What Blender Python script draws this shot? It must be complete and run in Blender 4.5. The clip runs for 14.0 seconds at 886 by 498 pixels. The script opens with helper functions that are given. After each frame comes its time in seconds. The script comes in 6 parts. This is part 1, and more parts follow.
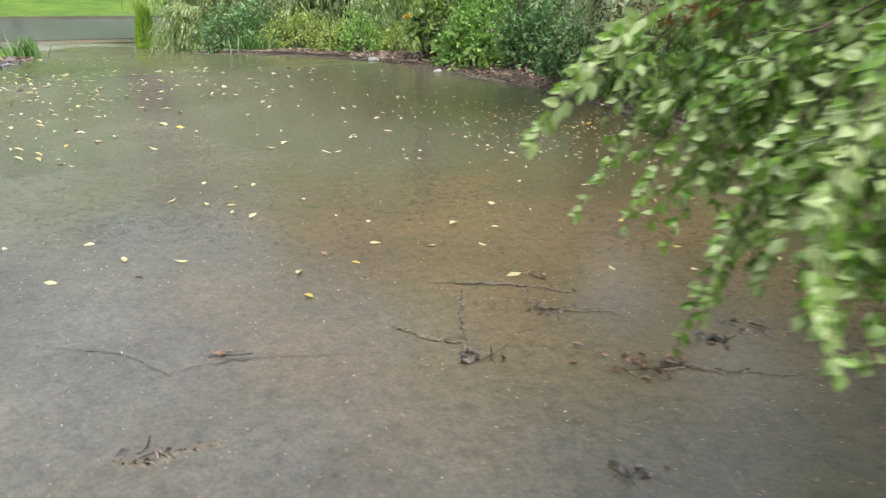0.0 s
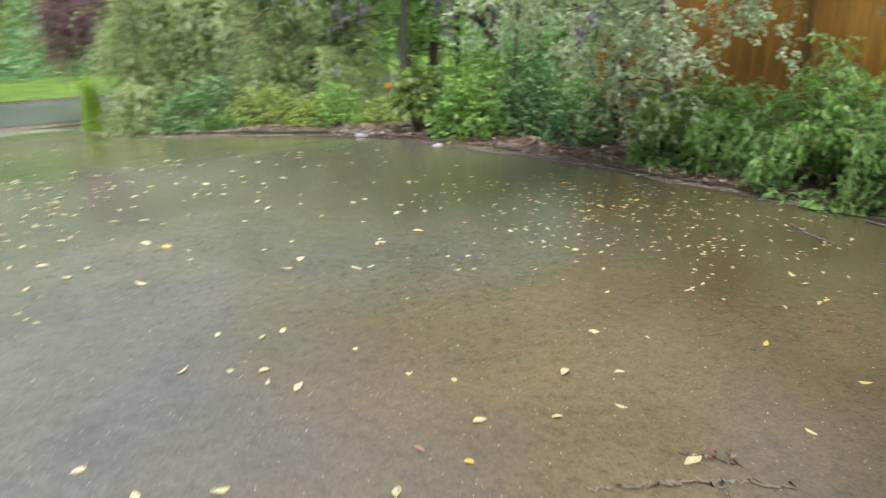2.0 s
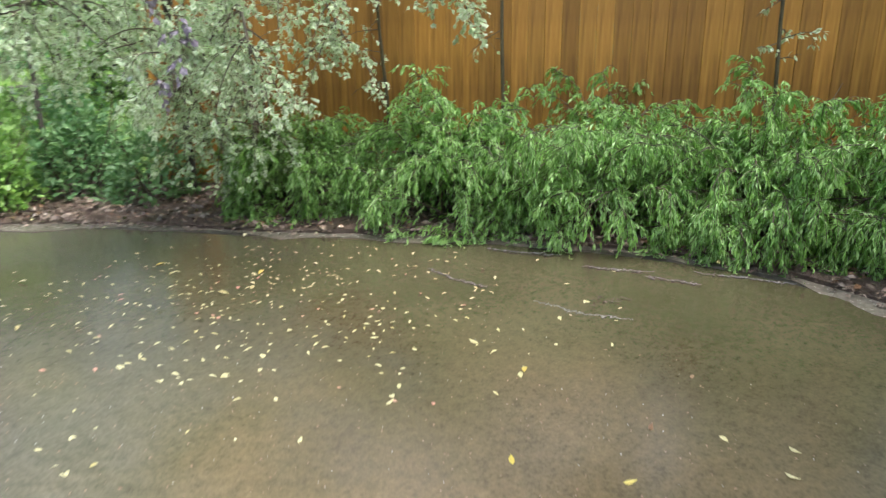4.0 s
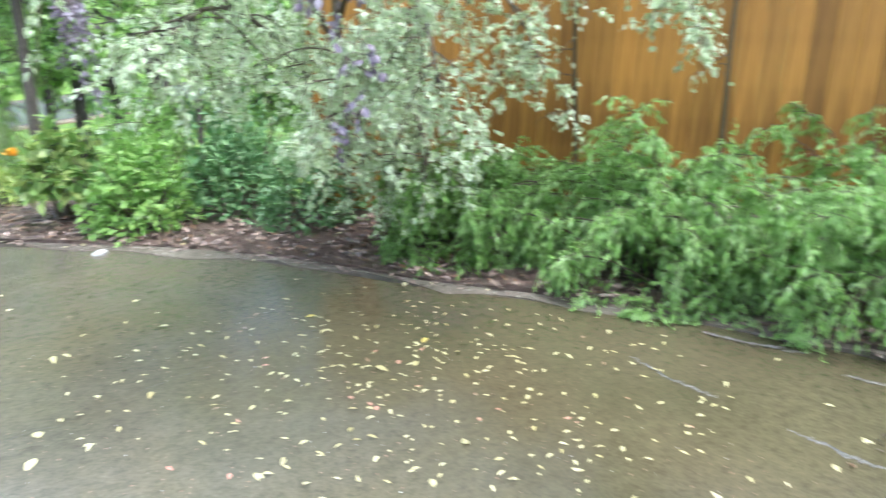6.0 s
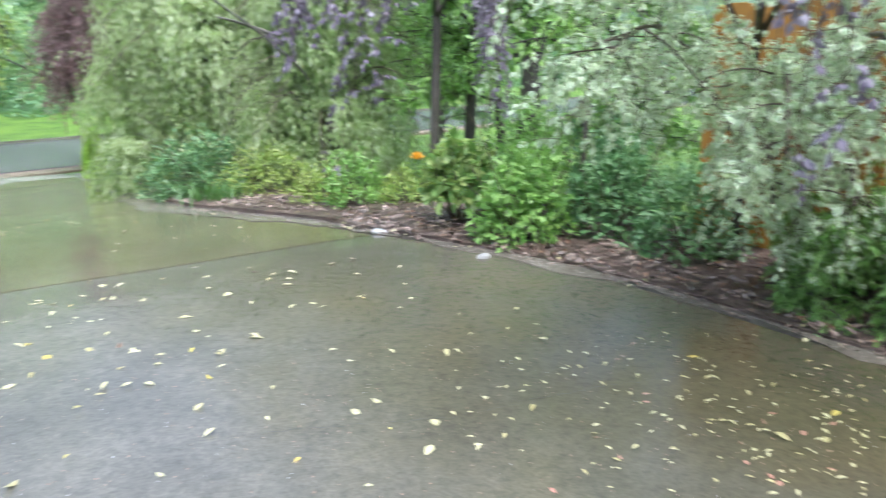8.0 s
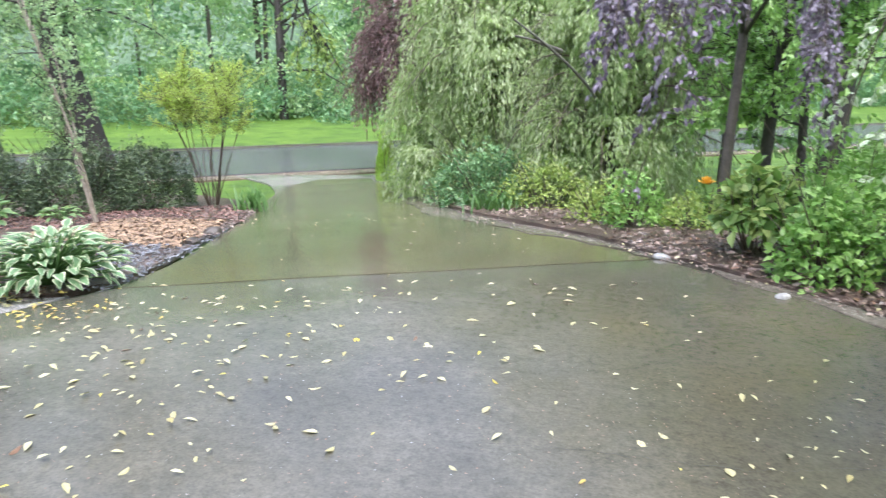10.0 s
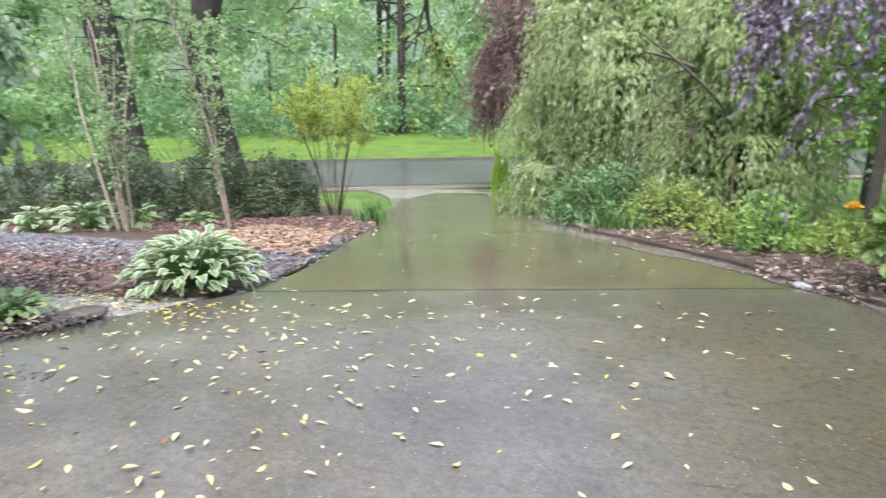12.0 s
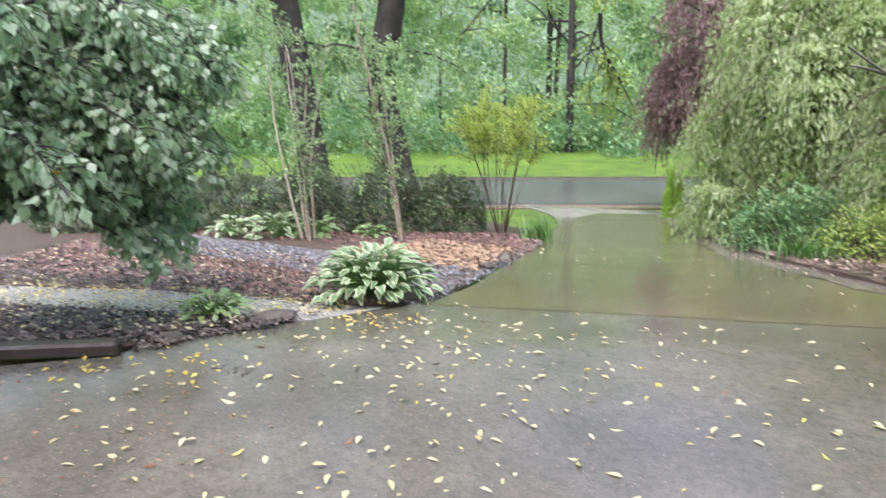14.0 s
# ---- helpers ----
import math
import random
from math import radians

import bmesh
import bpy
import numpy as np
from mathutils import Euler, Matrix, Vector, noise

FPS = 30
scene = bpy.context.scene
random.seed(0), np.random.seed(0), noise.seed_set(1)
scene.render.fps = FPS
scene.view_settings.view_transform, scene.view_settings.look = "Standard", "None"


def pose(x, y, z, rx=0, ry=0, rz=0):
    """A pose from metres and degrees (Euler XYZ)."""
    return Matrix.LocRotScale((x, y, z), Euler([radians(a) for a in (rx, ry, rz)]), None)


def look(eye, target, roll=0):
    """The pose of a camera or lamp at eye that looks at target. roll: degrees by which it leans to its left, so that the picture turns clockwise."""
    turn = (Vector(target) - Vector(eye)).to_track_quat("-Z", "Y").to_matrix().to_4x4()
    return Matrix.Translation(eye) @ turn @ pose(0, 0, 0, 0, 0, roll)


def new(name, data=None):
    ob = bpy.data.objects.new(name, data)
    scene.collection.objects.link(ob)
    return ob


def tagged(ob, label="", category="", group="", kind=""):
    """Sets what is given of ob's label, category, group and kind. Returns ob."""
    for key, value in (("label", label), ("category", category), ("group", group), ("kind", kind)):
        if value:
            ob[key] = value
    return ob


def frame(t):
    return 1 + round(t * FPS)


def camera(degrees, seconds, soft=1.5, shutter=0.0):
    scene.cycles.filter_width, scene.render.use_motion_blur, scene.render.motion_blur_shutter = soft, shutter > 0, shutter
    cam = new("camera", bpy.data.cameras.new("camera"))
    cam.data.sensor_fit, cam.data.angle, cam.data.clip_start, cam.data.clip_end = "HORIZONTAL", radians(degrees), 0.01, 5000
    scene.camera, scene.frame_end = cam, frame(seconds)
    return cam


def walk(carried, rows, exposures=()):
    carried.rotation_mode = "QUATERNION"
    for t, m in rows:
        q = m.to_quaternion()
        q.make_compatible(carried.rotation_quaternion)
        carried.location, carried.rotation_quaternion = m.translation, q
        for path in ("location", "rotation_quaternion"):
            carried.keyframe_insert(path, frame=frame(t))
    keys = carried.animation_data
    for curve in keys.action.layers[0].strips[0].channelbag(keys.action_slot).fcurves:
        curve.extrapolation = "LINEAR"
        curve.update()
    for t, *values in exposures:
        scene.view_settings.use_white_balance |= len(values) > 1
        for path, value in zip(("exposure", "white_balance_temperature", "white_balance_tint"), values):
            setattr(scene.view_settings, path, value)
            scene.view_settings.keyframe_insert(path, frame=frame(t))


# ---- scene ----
cam = camera(64.6, 14.0, 1.2, 0.75)
PATH = [
    (0, (-0.417, -0.03, 1.386), (-0.292, 1.81, 0.612), 3.1),
    (0.5, (-0.544, 0.166, 1.342), (-0.44, 2.014, 0.584), 1.6),
    (1, (-0.617, 0.46, 1.368), (-0.606, 2.331, 0.661), 1.0),
    (1.5, (-0.742, 0.756, 1.373), (-0.711, 2.64, 0.704), 1.4),
    (2, (-0.97, 1.072, 1.433), (-0.725, 2.954, 0.802), -0.1),
    (2.5, (-1.068, 1.353, 1.439), (-0.552, 3.18, 0.81), -0.2),
    (3, (-1.056, 1.652, 1.499), (-0.121, 3.308, 0.881), -0.2),
    (5.3, (-0.665, 3.024, 1.722), (0.736, 4.294, 1.069), -0.9),
    (5.5, (-0.633, 3.112, 1.714), (0.674, 4.481, 1.067), -0.9),
    (6, (-0.575, 3.278, 1.724), (0.463, 4.873, 1.109), -0.0),
    (6.5, (-0.606, 3.397, 1.726), (0.263, 5.086, 1.101), -0.8),
    (7, (-0.698, 3.466, 1.723), (-0.061, 5.266, 1.128), -0.8),
    (7.5, (-0.769, 3.515, 1.723), (-0.363, 5.383, 1.136), -0.1),
    (8, (-0.831, 3.556, 1.719), (-0.657, 5.467, 1.155), -0.2),
    (8.5, (-0.9, 3.577, 1.724), (-0.948, 5.498, 1.167), -0.2),
    (9, (-0.967, 3.581, 1.727), (-1.221, 5.492, 1.193), -0.1),
    (9.2, (-0.989, 3.576, 1.738), (-1.319, 5.475, 1.205), -0.1),
    (11.3, (-1.149, 3.538, 1.735), (-1.849, 5.345, 1.242), 0.4),
    (11.5, (-1.161, 3.537, 1.738), (-1.888, 5.336, 1.252), 0.4),
    (12, (-1.182, 3.529, 1.738), (-2.01, 5.285, 1.258), 0.1),
    (12.5, (-1.221, 3.511, 1.733), (-2.163, 5.21, 1.256), 0.1),
    (13, (-1.25, 3.501, 1.736), (-2.287, 5.144, 1.257), 0.2),
    (13.5, (-1.277, 3.487, 1.737), (-2.403, 5.069, 1.257), -0.0),
    (14, (-1.284, 3.471, 1.749), (-2.501, 4.998, 1.319), -0.5),
]
walk(cam, [(t, look(eye, target, roll)) for t, eye, target, roll in PATH], [(0, 1.2, 6550, 9), (3, 1.3, 6450, 8), (5.5, 1.98, 5850, 8), (6.5, 2.06, 5600, 11), (8, 1.6, 5650, 10), (9, 1.5, 5700, 11), (11.5, 1.4, 6000, 18), (14, 1.31, 6100, 19)])

# ---- world and light: a bright overcast, rainy day ----
world = bpy.data.worlds.new("overcast")
scene.world = world
world.use_nodes = True
wn = world.node_tree
sky = wn.nodes.new("ShaderNodeTexSky")
sky.sky_type, sky.sun_disc = "NISHITA", False
sky.sun_elevation, sky.sun_rotation = radians(70), radians(162)
sky.air_density, sky.dust_density, sky.ozone_density = 1.0, 5.0, 1.0
grey = wn.nodes.new("ShaderNodeHueSaturation")
grey.inputs["Saturation"].default_value = 0.75
wn.links.new(sky.outputs[0], grey.inputs["Color"])
wn.links.new(grey.outputs[0], wn.nodes["Background"].inputs["Color"])
wn.nodes["Background"].inputs["Strength"].default_value = 0.15
sun = new("sun", bpy.data.lights.new("sun", "SUN"))
sun.data.energy, sun.data.angle, sun.data.color = 1.2, radians(60), (1.0, 0.97, 0.92)
sun.matrix_world = look((2.2, -2.8, 20), (0, 4, 0))


# ---- materials ----
def node_material(name):
    m = bpy.data.materials.new(name)
    m.use_nodes = True
    return m, m.node_tree, m.node_tree.nodes["Principled BSDF"]


def noise_node(nt, scale, detail=4.0, rough=0.6, coords=None):
    n = nt.nodes.new("ShaderNodeTexNoise")
    n.inputs["Scale"].default_value, n.inputs["Detail"].default_value = scale, detail
    n.inputs["Roughness"].default_value = rough
    if coords is None:
        coords = nt.nodes.new("ShaderNodeTexCoord").outputs["Object"]
    nt.links.new(coords, n.inputs["Vector"])
    return n


def ramp_node(nt, value, stops):
    r = nt.nodes.new("ShaderNodeValToRGB")
    while len(r.color_ramp.elements) < len(stops):
        r.color_ramp.elements.new(0.5)
    for e, (p, c) in zip(r.color_ramp.elements, stops):
        e.position = p
        e.color = (*c, 1) if len(c) == 3 else c
    nt.links.new(value, r.inputs[0])
    return r


def mix_node(nt, factor, a, b, kind="MIX"):
    m = nt.nodes.new("ShaderNodeMix")
    m.data_type, m.blend_type = "RGBA", kind
    for sock, val in ((m.inputs[0], factor), (m.inputs[6], a), (m.inputs[7], b)):
        if isinstance(val, (int, float)):
            sock.default_value = val
        elif isinstance(val, tuple):
            sock.default_value = (*val, 1)
        else:
            nt.links.new(val, sock)
    return m.outputs[2]


def bump_node(nt, height, strength, distance=0.02):
    b = nt.nodes.new("ShaderNodeBump")
    b.inputs["Strength"].default_value, b.inputs["Distance"].default_value = strength, distance
    nt.links.new(height, b.inputs["Height"])
    return b


def surface(name, stops, scale, rough=(0.4, 0.7), fine=40.0, bump=0.4, distance=0.01, island=0.0, tint=None, spec=0.5):
    """A mottled matt or wet surface: two scales of noise, with bump."""
    m, nt, b = node_material(name)
    big, small = noise_node(nt, scale), noise_node(nt, fine, 6, 0.7)
    col = ramp_node(nt, big.outputs[0], stops).outputs[0]
    dirt = ramp_node(nt, small.outputs[0], ((0.3, (0.62, 0.62, 0.62)), (0.7, (1.25, 1.25, 1.25)))).outputs[0]
    col = mix_node(nt, 1.0, col, dirt, "MULTIPLY")
    if island:
        g = nt.nodes.new("ShaderNodeNewGeometry")
        o = nt.nodes.new("ShaderNodeObjectInfo")
        add = nt.nodes.new("ShaderNodeMath")
        add.operation = "ADD"
        nt.links.new(g.outputs["Random Per Island"], add.inputs[0])
        nt.links.new(o.outputs["Random"], add.inputs[1])
        fr = nt.nodes.new("ShaderNodeMath")
        fr.operation = "FRACT"
        nt.links.new(add.outputs[0], fr.inputs[0])
        v = ramp_node(nt, fr.outputs[0], ((0, (1 - island,) * 3), (1, (1 + island,) * 3))).outputs[0]
        col = mix_node(nt, 1.0, col, v, "MULTIPLY")
    nt.links.new(col, b.inputs["Base Color"])
    r = ramp_node(nt, small.outputs[0], ((0.25, (rough[0],) * 3), (0.75, (rough[1],) * 3)))
    nt.links.new(r.outputs[0], b.inputs["Roughness"])
    b.inputs["Specular IOR Level"].default_value = spec
    nt.links.new(bump_node(nt, small.outputs[0], bump, distance).outputs[0], b.inputs["Normal"])
    return m


def leaf_material(name, colours, rough=0.32, through_light=0.42, margin=None, margin_from=0.55, spread=3.0):
    """Wet leaves: colour varies from leaf to leaf and by patches of the plant; a pale margin for variegated kinds."""
    m, nt, b = node_material(name)
    g = nt.nodes.new("ShaderNodeNewGeometry")
    o = nt.nodes.new("ShaderNodeObjectInfo")
    patch = noise_node(nt, spread, 2)
    add = nt.nodes.new("ShaderNodeMath")
    add.operation = "MULTIPLY_ADD"
    nt.links.new(g.outputs["Random Per Island"], add.inputs[0])
    add.inputs[1].default_value = 0.55
    nt.links.new(patch.outputs[0], add.inputs[2])
    add2 = nt.nodes.new("ShaderNodeMath")
    add2.operation = "MULTIPLY_ADD"
    nt.links.new(o.outputs["Random"], add2.inputs[0])
    add2.inputs[1].default_value = 0.12
    nt.links.new(add.outputs[0], add2.inputs[2])
    n = len(colours)
    stops = [(0.3 + 0.75 * i / max(1, n - 1), c) for i, c in enumerate(colours)]
    col = ramp_node(nt, add2.outputs[0], [(min(1.0, p), c) for p, c in stops]).outputs[0]
    if margin:
        at = nt.nodes.new("ShaderNodeAttribute")
        at.attribute_name = "across"
        wob = noise_node(nt, 60, 2)
        sm = nt.nodes.new("ShaderNodeMath")
        sm.operation = "MULTIPLY_ADD"
        nt.links.new(wob.outputs[0], sm.inputs[0])
        sm.inputs[1].default_value = 0.3
        nt.links.new(at.outputs["Fac"], sm.inputs[2])
        fac = ramp_node(nt, sm.outputs[0], ((margin_from + 0.1, (0, 0, 0)), (min(1.0, margin_from + 0.25), (1, 1, 1)))).outputs[0]
        col = mix_node(nt, fac, col, margin)
    nt.links.new(col, b.inputs["Base Color"])
    b.inputs["Roughness"].default_value = rough
    b.inputs["Specular IOR Level"].default_value = 0.5
    tr = nt.nodes.new("ShaderNodeBsdfTranslucent")
    warm = mix_node(nt, 1.0, col, (1.08, 1.12, 0.8), "MULTIPLY")
    nt.links.new(warm, tr.inputs["Color"])
    ms = nt.nodes.new("ShaderNodeMixShader")
    ms.inputs[0].default_value = through_light
    nt.links.new(b.outputs[0], ms.inputs[1])
    nt.links.new(tr.outputs[0], ms.inputs[2])
    nt.links.new(ms.outputs[0], nt.nodes["Material Output"].inputs["Surface"])
    return m


def wet_concrete(name, stops, shaded_silt, patch=None):
    """Rain-soaked concrete: grey-brown, silt stains with painted shade towards +x, sheets of standing water between
    damp coarse patches.
    """
    m, nt, b = node_material(name)
    coords = nt.nodes.new("ShaderNodeTexCoord").outputs["Object"]
    big = noise_node(nt, 0.45, 5, 0.6, coords)
    mid = noise_node(nt, 2.6, 6, 0.65, coords)
    fine = noise_node(nt, 55, 6, 0.75, coords)
    grit = nt.nodes.new("ShaderNodeTexVoronoi")
    grit.inputs["Scale"].default_value = 70
    nt.links.new(coords, grit.inputs["Vector"])
    col = ramp_node(nt, mid.outputs[0], stops).outputs[0]
    # brown silt thickens towards +x; that side's shade is put into its colour
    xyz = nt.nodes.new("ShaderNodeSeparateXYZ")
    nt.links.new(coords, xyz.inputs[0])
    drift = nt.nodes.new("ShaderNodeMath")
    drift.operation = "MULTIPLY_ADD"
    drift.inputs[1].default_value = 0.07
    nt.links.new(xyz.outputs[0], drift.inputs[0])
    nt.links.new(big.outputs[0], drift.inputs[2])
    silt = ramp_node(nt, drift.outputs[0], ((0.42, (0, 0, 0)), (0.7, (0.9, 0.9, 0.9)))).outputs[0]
    col = mix_node(nt, silt, col, shaded_silt)
    if patch:
        # a fan of warm brown silt round one place: x, y, reach, colour
        away = nt.nodes.new("ShaderNodeVectorMath")
        away.operation = "DISTANCE"
        away.inputs[1].default_value = (patch[0], patch[1], 0)
        nt.links.new(coords, away.inputs[0])
        ragged = nt.nodes.new("ShaderNodeMath")
        ragged.operation = "MULTIPLY_ADD"
        nt.links.new(noise_node(nt, 1.1, 5, 0.6, coords).outputs[0], ragged.inputs[0])
        ragged.inputs[1].default_value = 2.2
        nt.links.new(away.outputs["Value"], ragged.inputs[2])
        fan = nt.nodes.new("ShaderNodeMapRange")
        fan.inputs["From Min"].default_value, fan.inputs["From Max"].default_value = 1.1 + 0.35 * patch[2], 1.1 + 1.25 * patch[2]
        fan.inputs["To Min"].default_value, fan.inputs["To Max"].default_value = 0.85, 0.0
        nt.links.new(ragged.outputs[0], fan.inputs["Value"])
        col = mix_node(nt, fan.outputs[0], col, patch[3])
    cloud = noise_node(nt, 0.9, 3, 0.5, coords)
    col = mix_node(nt, 1.0, col, ramp_node(nt, cloud.outputs[0], ((0.35, (0.84, 0.84, 0.82)), (0.65, (1.18, 1.18, 1.18)))).outputs[0], "MULTIPLY")
    blots = noise_node(nt, 17, 5, 0.7, coords)
    blot = ramp_node(nt, blots.outputs[0], ((0.32, (0.7, 0.7, 0.7)), (0.5, (1, 1, 1)), (0.7, (1.2, 1.2, 1.2)))).outputs[0]
    col = mix_node(nt, 0.85, col, blot, "MULTIPLY")
    speck = ramp_node(nt, fine.outputs[0], ((0.33, (0.45, 0.45, 0.45)), (0.5, (1, 1, 1)), (0.7, (1.5, 1.5, 1.5)))).outputs[0]
    col = mix_node(nt, 0.5, col, speck, "MULTIPLY")
    nt.links.new(col, b.inputs["Base Color"])
    pool = noise_node(nt, 0.8, 5, 0.55, coords)
    rough = ramp_node(nt, pool.outputs[0], ((0.4, (0.05,) * 3), (0.66, (0.2,) * 3)))
    rr = mix_node(nt, 0.35, rough.outputs[0], ramp_node(nt, fine.outputs[0], ((0.3, (0.06,) * 3), (0.7, (0.36,) * 3))).outputs[0])
    nt.links.new(rr, b.inputs["Roughness"])
    b.inputs["Specular IOR Level"].default_value = 0.72
    h = nt.nodes.new("ShaderNodeMath")
    h.operation = "ADD"
    nt.links.new(fine.outputs[0], h.inputs[0])
    nt.links.new(grit.outputs["Distance"], h.inputs[1])
    nt.links.new(bump_node(nt, h.outputs[0], 0.09, 0.005).outputs[0], b.inputs["Normal"])
    return m


CONCRETE_FAR = wet_concrete("olive_wet_concrete", ((0.3, (0.103, 0.094, 0.056)), (0.5, (0.125, 0.114, 0.071)), (0.72, (0.157, 0.145, 0.1))), (0.098, 0.09, 0.038))
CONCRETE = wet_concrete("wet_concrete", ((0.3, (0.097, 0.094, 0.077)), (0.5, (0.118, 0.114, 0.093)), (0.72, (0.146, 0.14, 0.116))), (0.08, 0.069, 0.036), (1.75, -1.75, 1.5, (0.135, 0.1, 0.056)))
# pale concrete, its colour lightened further for the sky it reflects
APRON = wet_concrete("sky_lightened_concrete", ((0.3, (0.19, 0.182, 0.165)), (0.5, (0.27, 0.258, 0.235)), (0.72, (0.36, 0.345, 0.32))), (0.21, 0.185, 0.15))
# path colour raised to carry the sky's reflection on wet concrete
PATHWAY = surface("sky_pale_wet_path", ((0.3, (0.28, 0.28, 0.272)), (0.5, (0.38, 0.38, 0.368)), (0.7, (0.48, 0.48, 0.468))), 1.8, (0.12, 0.35), 40, 0.35, 0.005)
EDGING = surface("silty_concrete_edging", ((0.3, (0.11, 0.096, 0.076)), (0.7, (0.23, 0.21, 0.175))), 1.6, (0.08, 0.35), 24, 0.35, 0.006)
ASPHALT = surface("wet_asphalt", ((0.3, (0.1, 0.1, 0.108)), (0.7, (0.15, 0.15, 0.16))), 0.8, (0.08, 0.3), 60, 0.3, 0.01)
SAND = surface("washed_sand", ((0.3, (0.2, 0.15, 0.11)), (0.7, (0.3, 0.24, 0.19))), 1.2, (0.1, 0.4), 50, 0.5, 0.01)
SOIL = surface("dark_wet_mulch", ((0.3, (0.06, 0.042, 0.033)), (0.7, (0.15, 0.1, 0.078))), 3.0, (0.25, 0.6), 35, 1.0, 0.03)
GRASS = surface("wet_grass", ((0.3, (0.05, 0.11, 0.015)), (0.5, (0.1, 0.19, 0.02)), (0.7, (0.16, 0.26, 0.035))), 0.9, (0.5, 0.8), 18, 0.8, 0.05)
CHIP_RED = surface("red_brown_leaf_mulch", ((0.3, (0.13, 0.072, 0.058)), (0.7, (0.28, 0.17, 0.14))), 4, (0.08, 0.3), 50, 0.3, 0.005, 0.8)
CHIP_BROWN = surface("grey_brown_leaf_mulch", ((0.3, (0.14, 0.101, 0.0819)), (0.7, (0.296, 0.234, 0.195))), 4, (0.08, 0.3), 50, 0.3, 0.005, 0.75)
CHIP_TAN = surface("tan_wood_chips", ((0.3, (0.26, 0.17, 0.1)), (0.7, (0.42, 0.3, 0.2))), 4, (0.3, 0.6), 50, 0.3, 0.005, 0.5)
CHIP_DARK = surface("black_wet_leaf_mulch", ((0.3, (0.06, 0.048, 0.042)), (0.7, (0.16, 0.13, 0.115))), 4, (0.05, 0.2), 50, 0.3, 0.005, 0.8)
SLATE = surface("grey_slate_chippings", ((0.3, (0.15, 0.158, 0.175)), (0.7, (0.31, 0.318, 0.34))), 4, (0.05, 0.22), 50, 0.3, 0.005, 0.55)
WALLBRICK = surface("brown_wall", ((0.3, (0.16, 0.11, 0.08)), (0.7, (0.24, 0.17, 0.13))), 3, (0.6, 0.8), 30, 0.5, 0.01)
ROCK = surface("brown_rock", ((0.3, (0.06, 0.05, 0.042)), (0.7, (0.13, 0.11, 0.09))), 6, (0.25, 0.55), 40, 0.7, 0.01)
PALE_ROCK = surface("pale_stone", ((0.3, (0.3, 0.3, 0.3)), (0.7, (0.5, 0.5, 0.48))), 6, (0.25, 0.55), 40, 0.5, 0.01)
TIMBER = surface("weathered_timber", ((0.3, (0.035, 0.028, 0.024)), (0.7, (0.075, 0.06, 0.05))), 7, (0.25, 0.5), 45, 0.6, 0.01)
BARK = surface("dark_wet_bark", ((0.3, (0.026, 0.022, 0.02)), (0.7, (0.065, 0.055, 0.046))), 3, (0.45, 0.8), 22, 1.0, 0.04)
BARK_PALE = surface("pale_peeling_bark", ((0.3, (0.33, 0.27, 0.2)), (0.7, (0.58, 0.51, 0.41))), 5, (0.4, 0.7), 30, 0.5, 0.01)
TWIG = surface("brown_twigs", ((0.3, (0.06, 0.045, 0.03)), (0.7, (0.13, 0.1, 0.065))), 6, (0.4, 0.7), 30, 0.3, 0.005)
ORANGE = surface("orange_petals", ((0.3, (0.8, 0.48, 0.05)), (0.7, (0.88, 0.56, 0.1))), 4, (0.3, 0.5), 30, 0.1, 0.003)


def cedar():
    m, nt, b = node_material("orange_stained_cedar")
    tex = nt.nodes.new("ShaderNodeTexCoord")
    mp = nt.nodes.new("ShaderNodeMapping")
    mp.inputs["Scale"].default_value = (16, 16, 0.7)
    nt.links.new(tex.outputs["Object"], mp.inputs["Vector"])
    grain = noise_node(nt, 2.0, 6, 0.65, mp.outputs[0])
    blot = noise_node(nt, 1.6, 3)
    col = ramp_node(nt, grain.outputs[0], ((0.3, (0.21, 0.1, 0.018)), (0.55, (0.38, 0.19, 0.036)), (0.75, (0.5, 0.28, 0.065)))).outputs[0]
    shade = ramp_node(nt, blot.outputs[0], ((0.3, (0.7, 0.66, 0.6)), (0.7, (1.15, 1.15, 1.15)))).outputs[0]
    col = mix_node(nt, 1.0, col, shade, "MULTIPLY")
    o = nt.nodes.new("ShaderNodeObjectInfo")
    v = ramp_node(nt, o.outputs["Random"], ((0, (0.68, 0.66, 0.64)), (0.5, (0.98, 0.98, 0.95)), (1, (1.25, 1.22, 1.15)))).outputs[0]
    col = mix_node(nt, 1.0, col, v, "MULTIPLY")
    nt.links.new(col, b.inputs["Base Color"])
    b.inputs["Roughness"].default_value = 0.55
    nt.links.new(bump_node(nt, grain.outputs[0], 0.4, 0.006).outputs[0], b.inputs["Normal"])
    return m


CEDAR = cedar()
L_FEATHER = leaf_material("feathery_green_leaves", ((0.08, 0.18, 0.042), (0.17, 0.33, 0.075), (0.28, 0.49, 0.135), (0.39, 0.6, 0.25)), 0.28, 0.4)
L_DOGWOOD = leaf_material("variegated_leaves", ((0.18, 0.31, 0.14), (0.27, 0.42, 0.2), (0.38, 0.52, 0.29)), 0.35, 0.42, (0.68, 0.76, 0.6), 0.42)
L_PURPLE = leaf_material("purple_maple_leaves", ((0.12, 0.096, 0.14), (0.21, 0.178, 0.24), (0.32, 0.29, 0.355)), 0.25, 0.25)
L_RUSSET = leaf_material("russet_maple_leaves", ((0.15, 0.075, 0.08), (0.26, 0.145, 0.15), (0.36, 0.25, 0.26)), 0.3, 0.3)
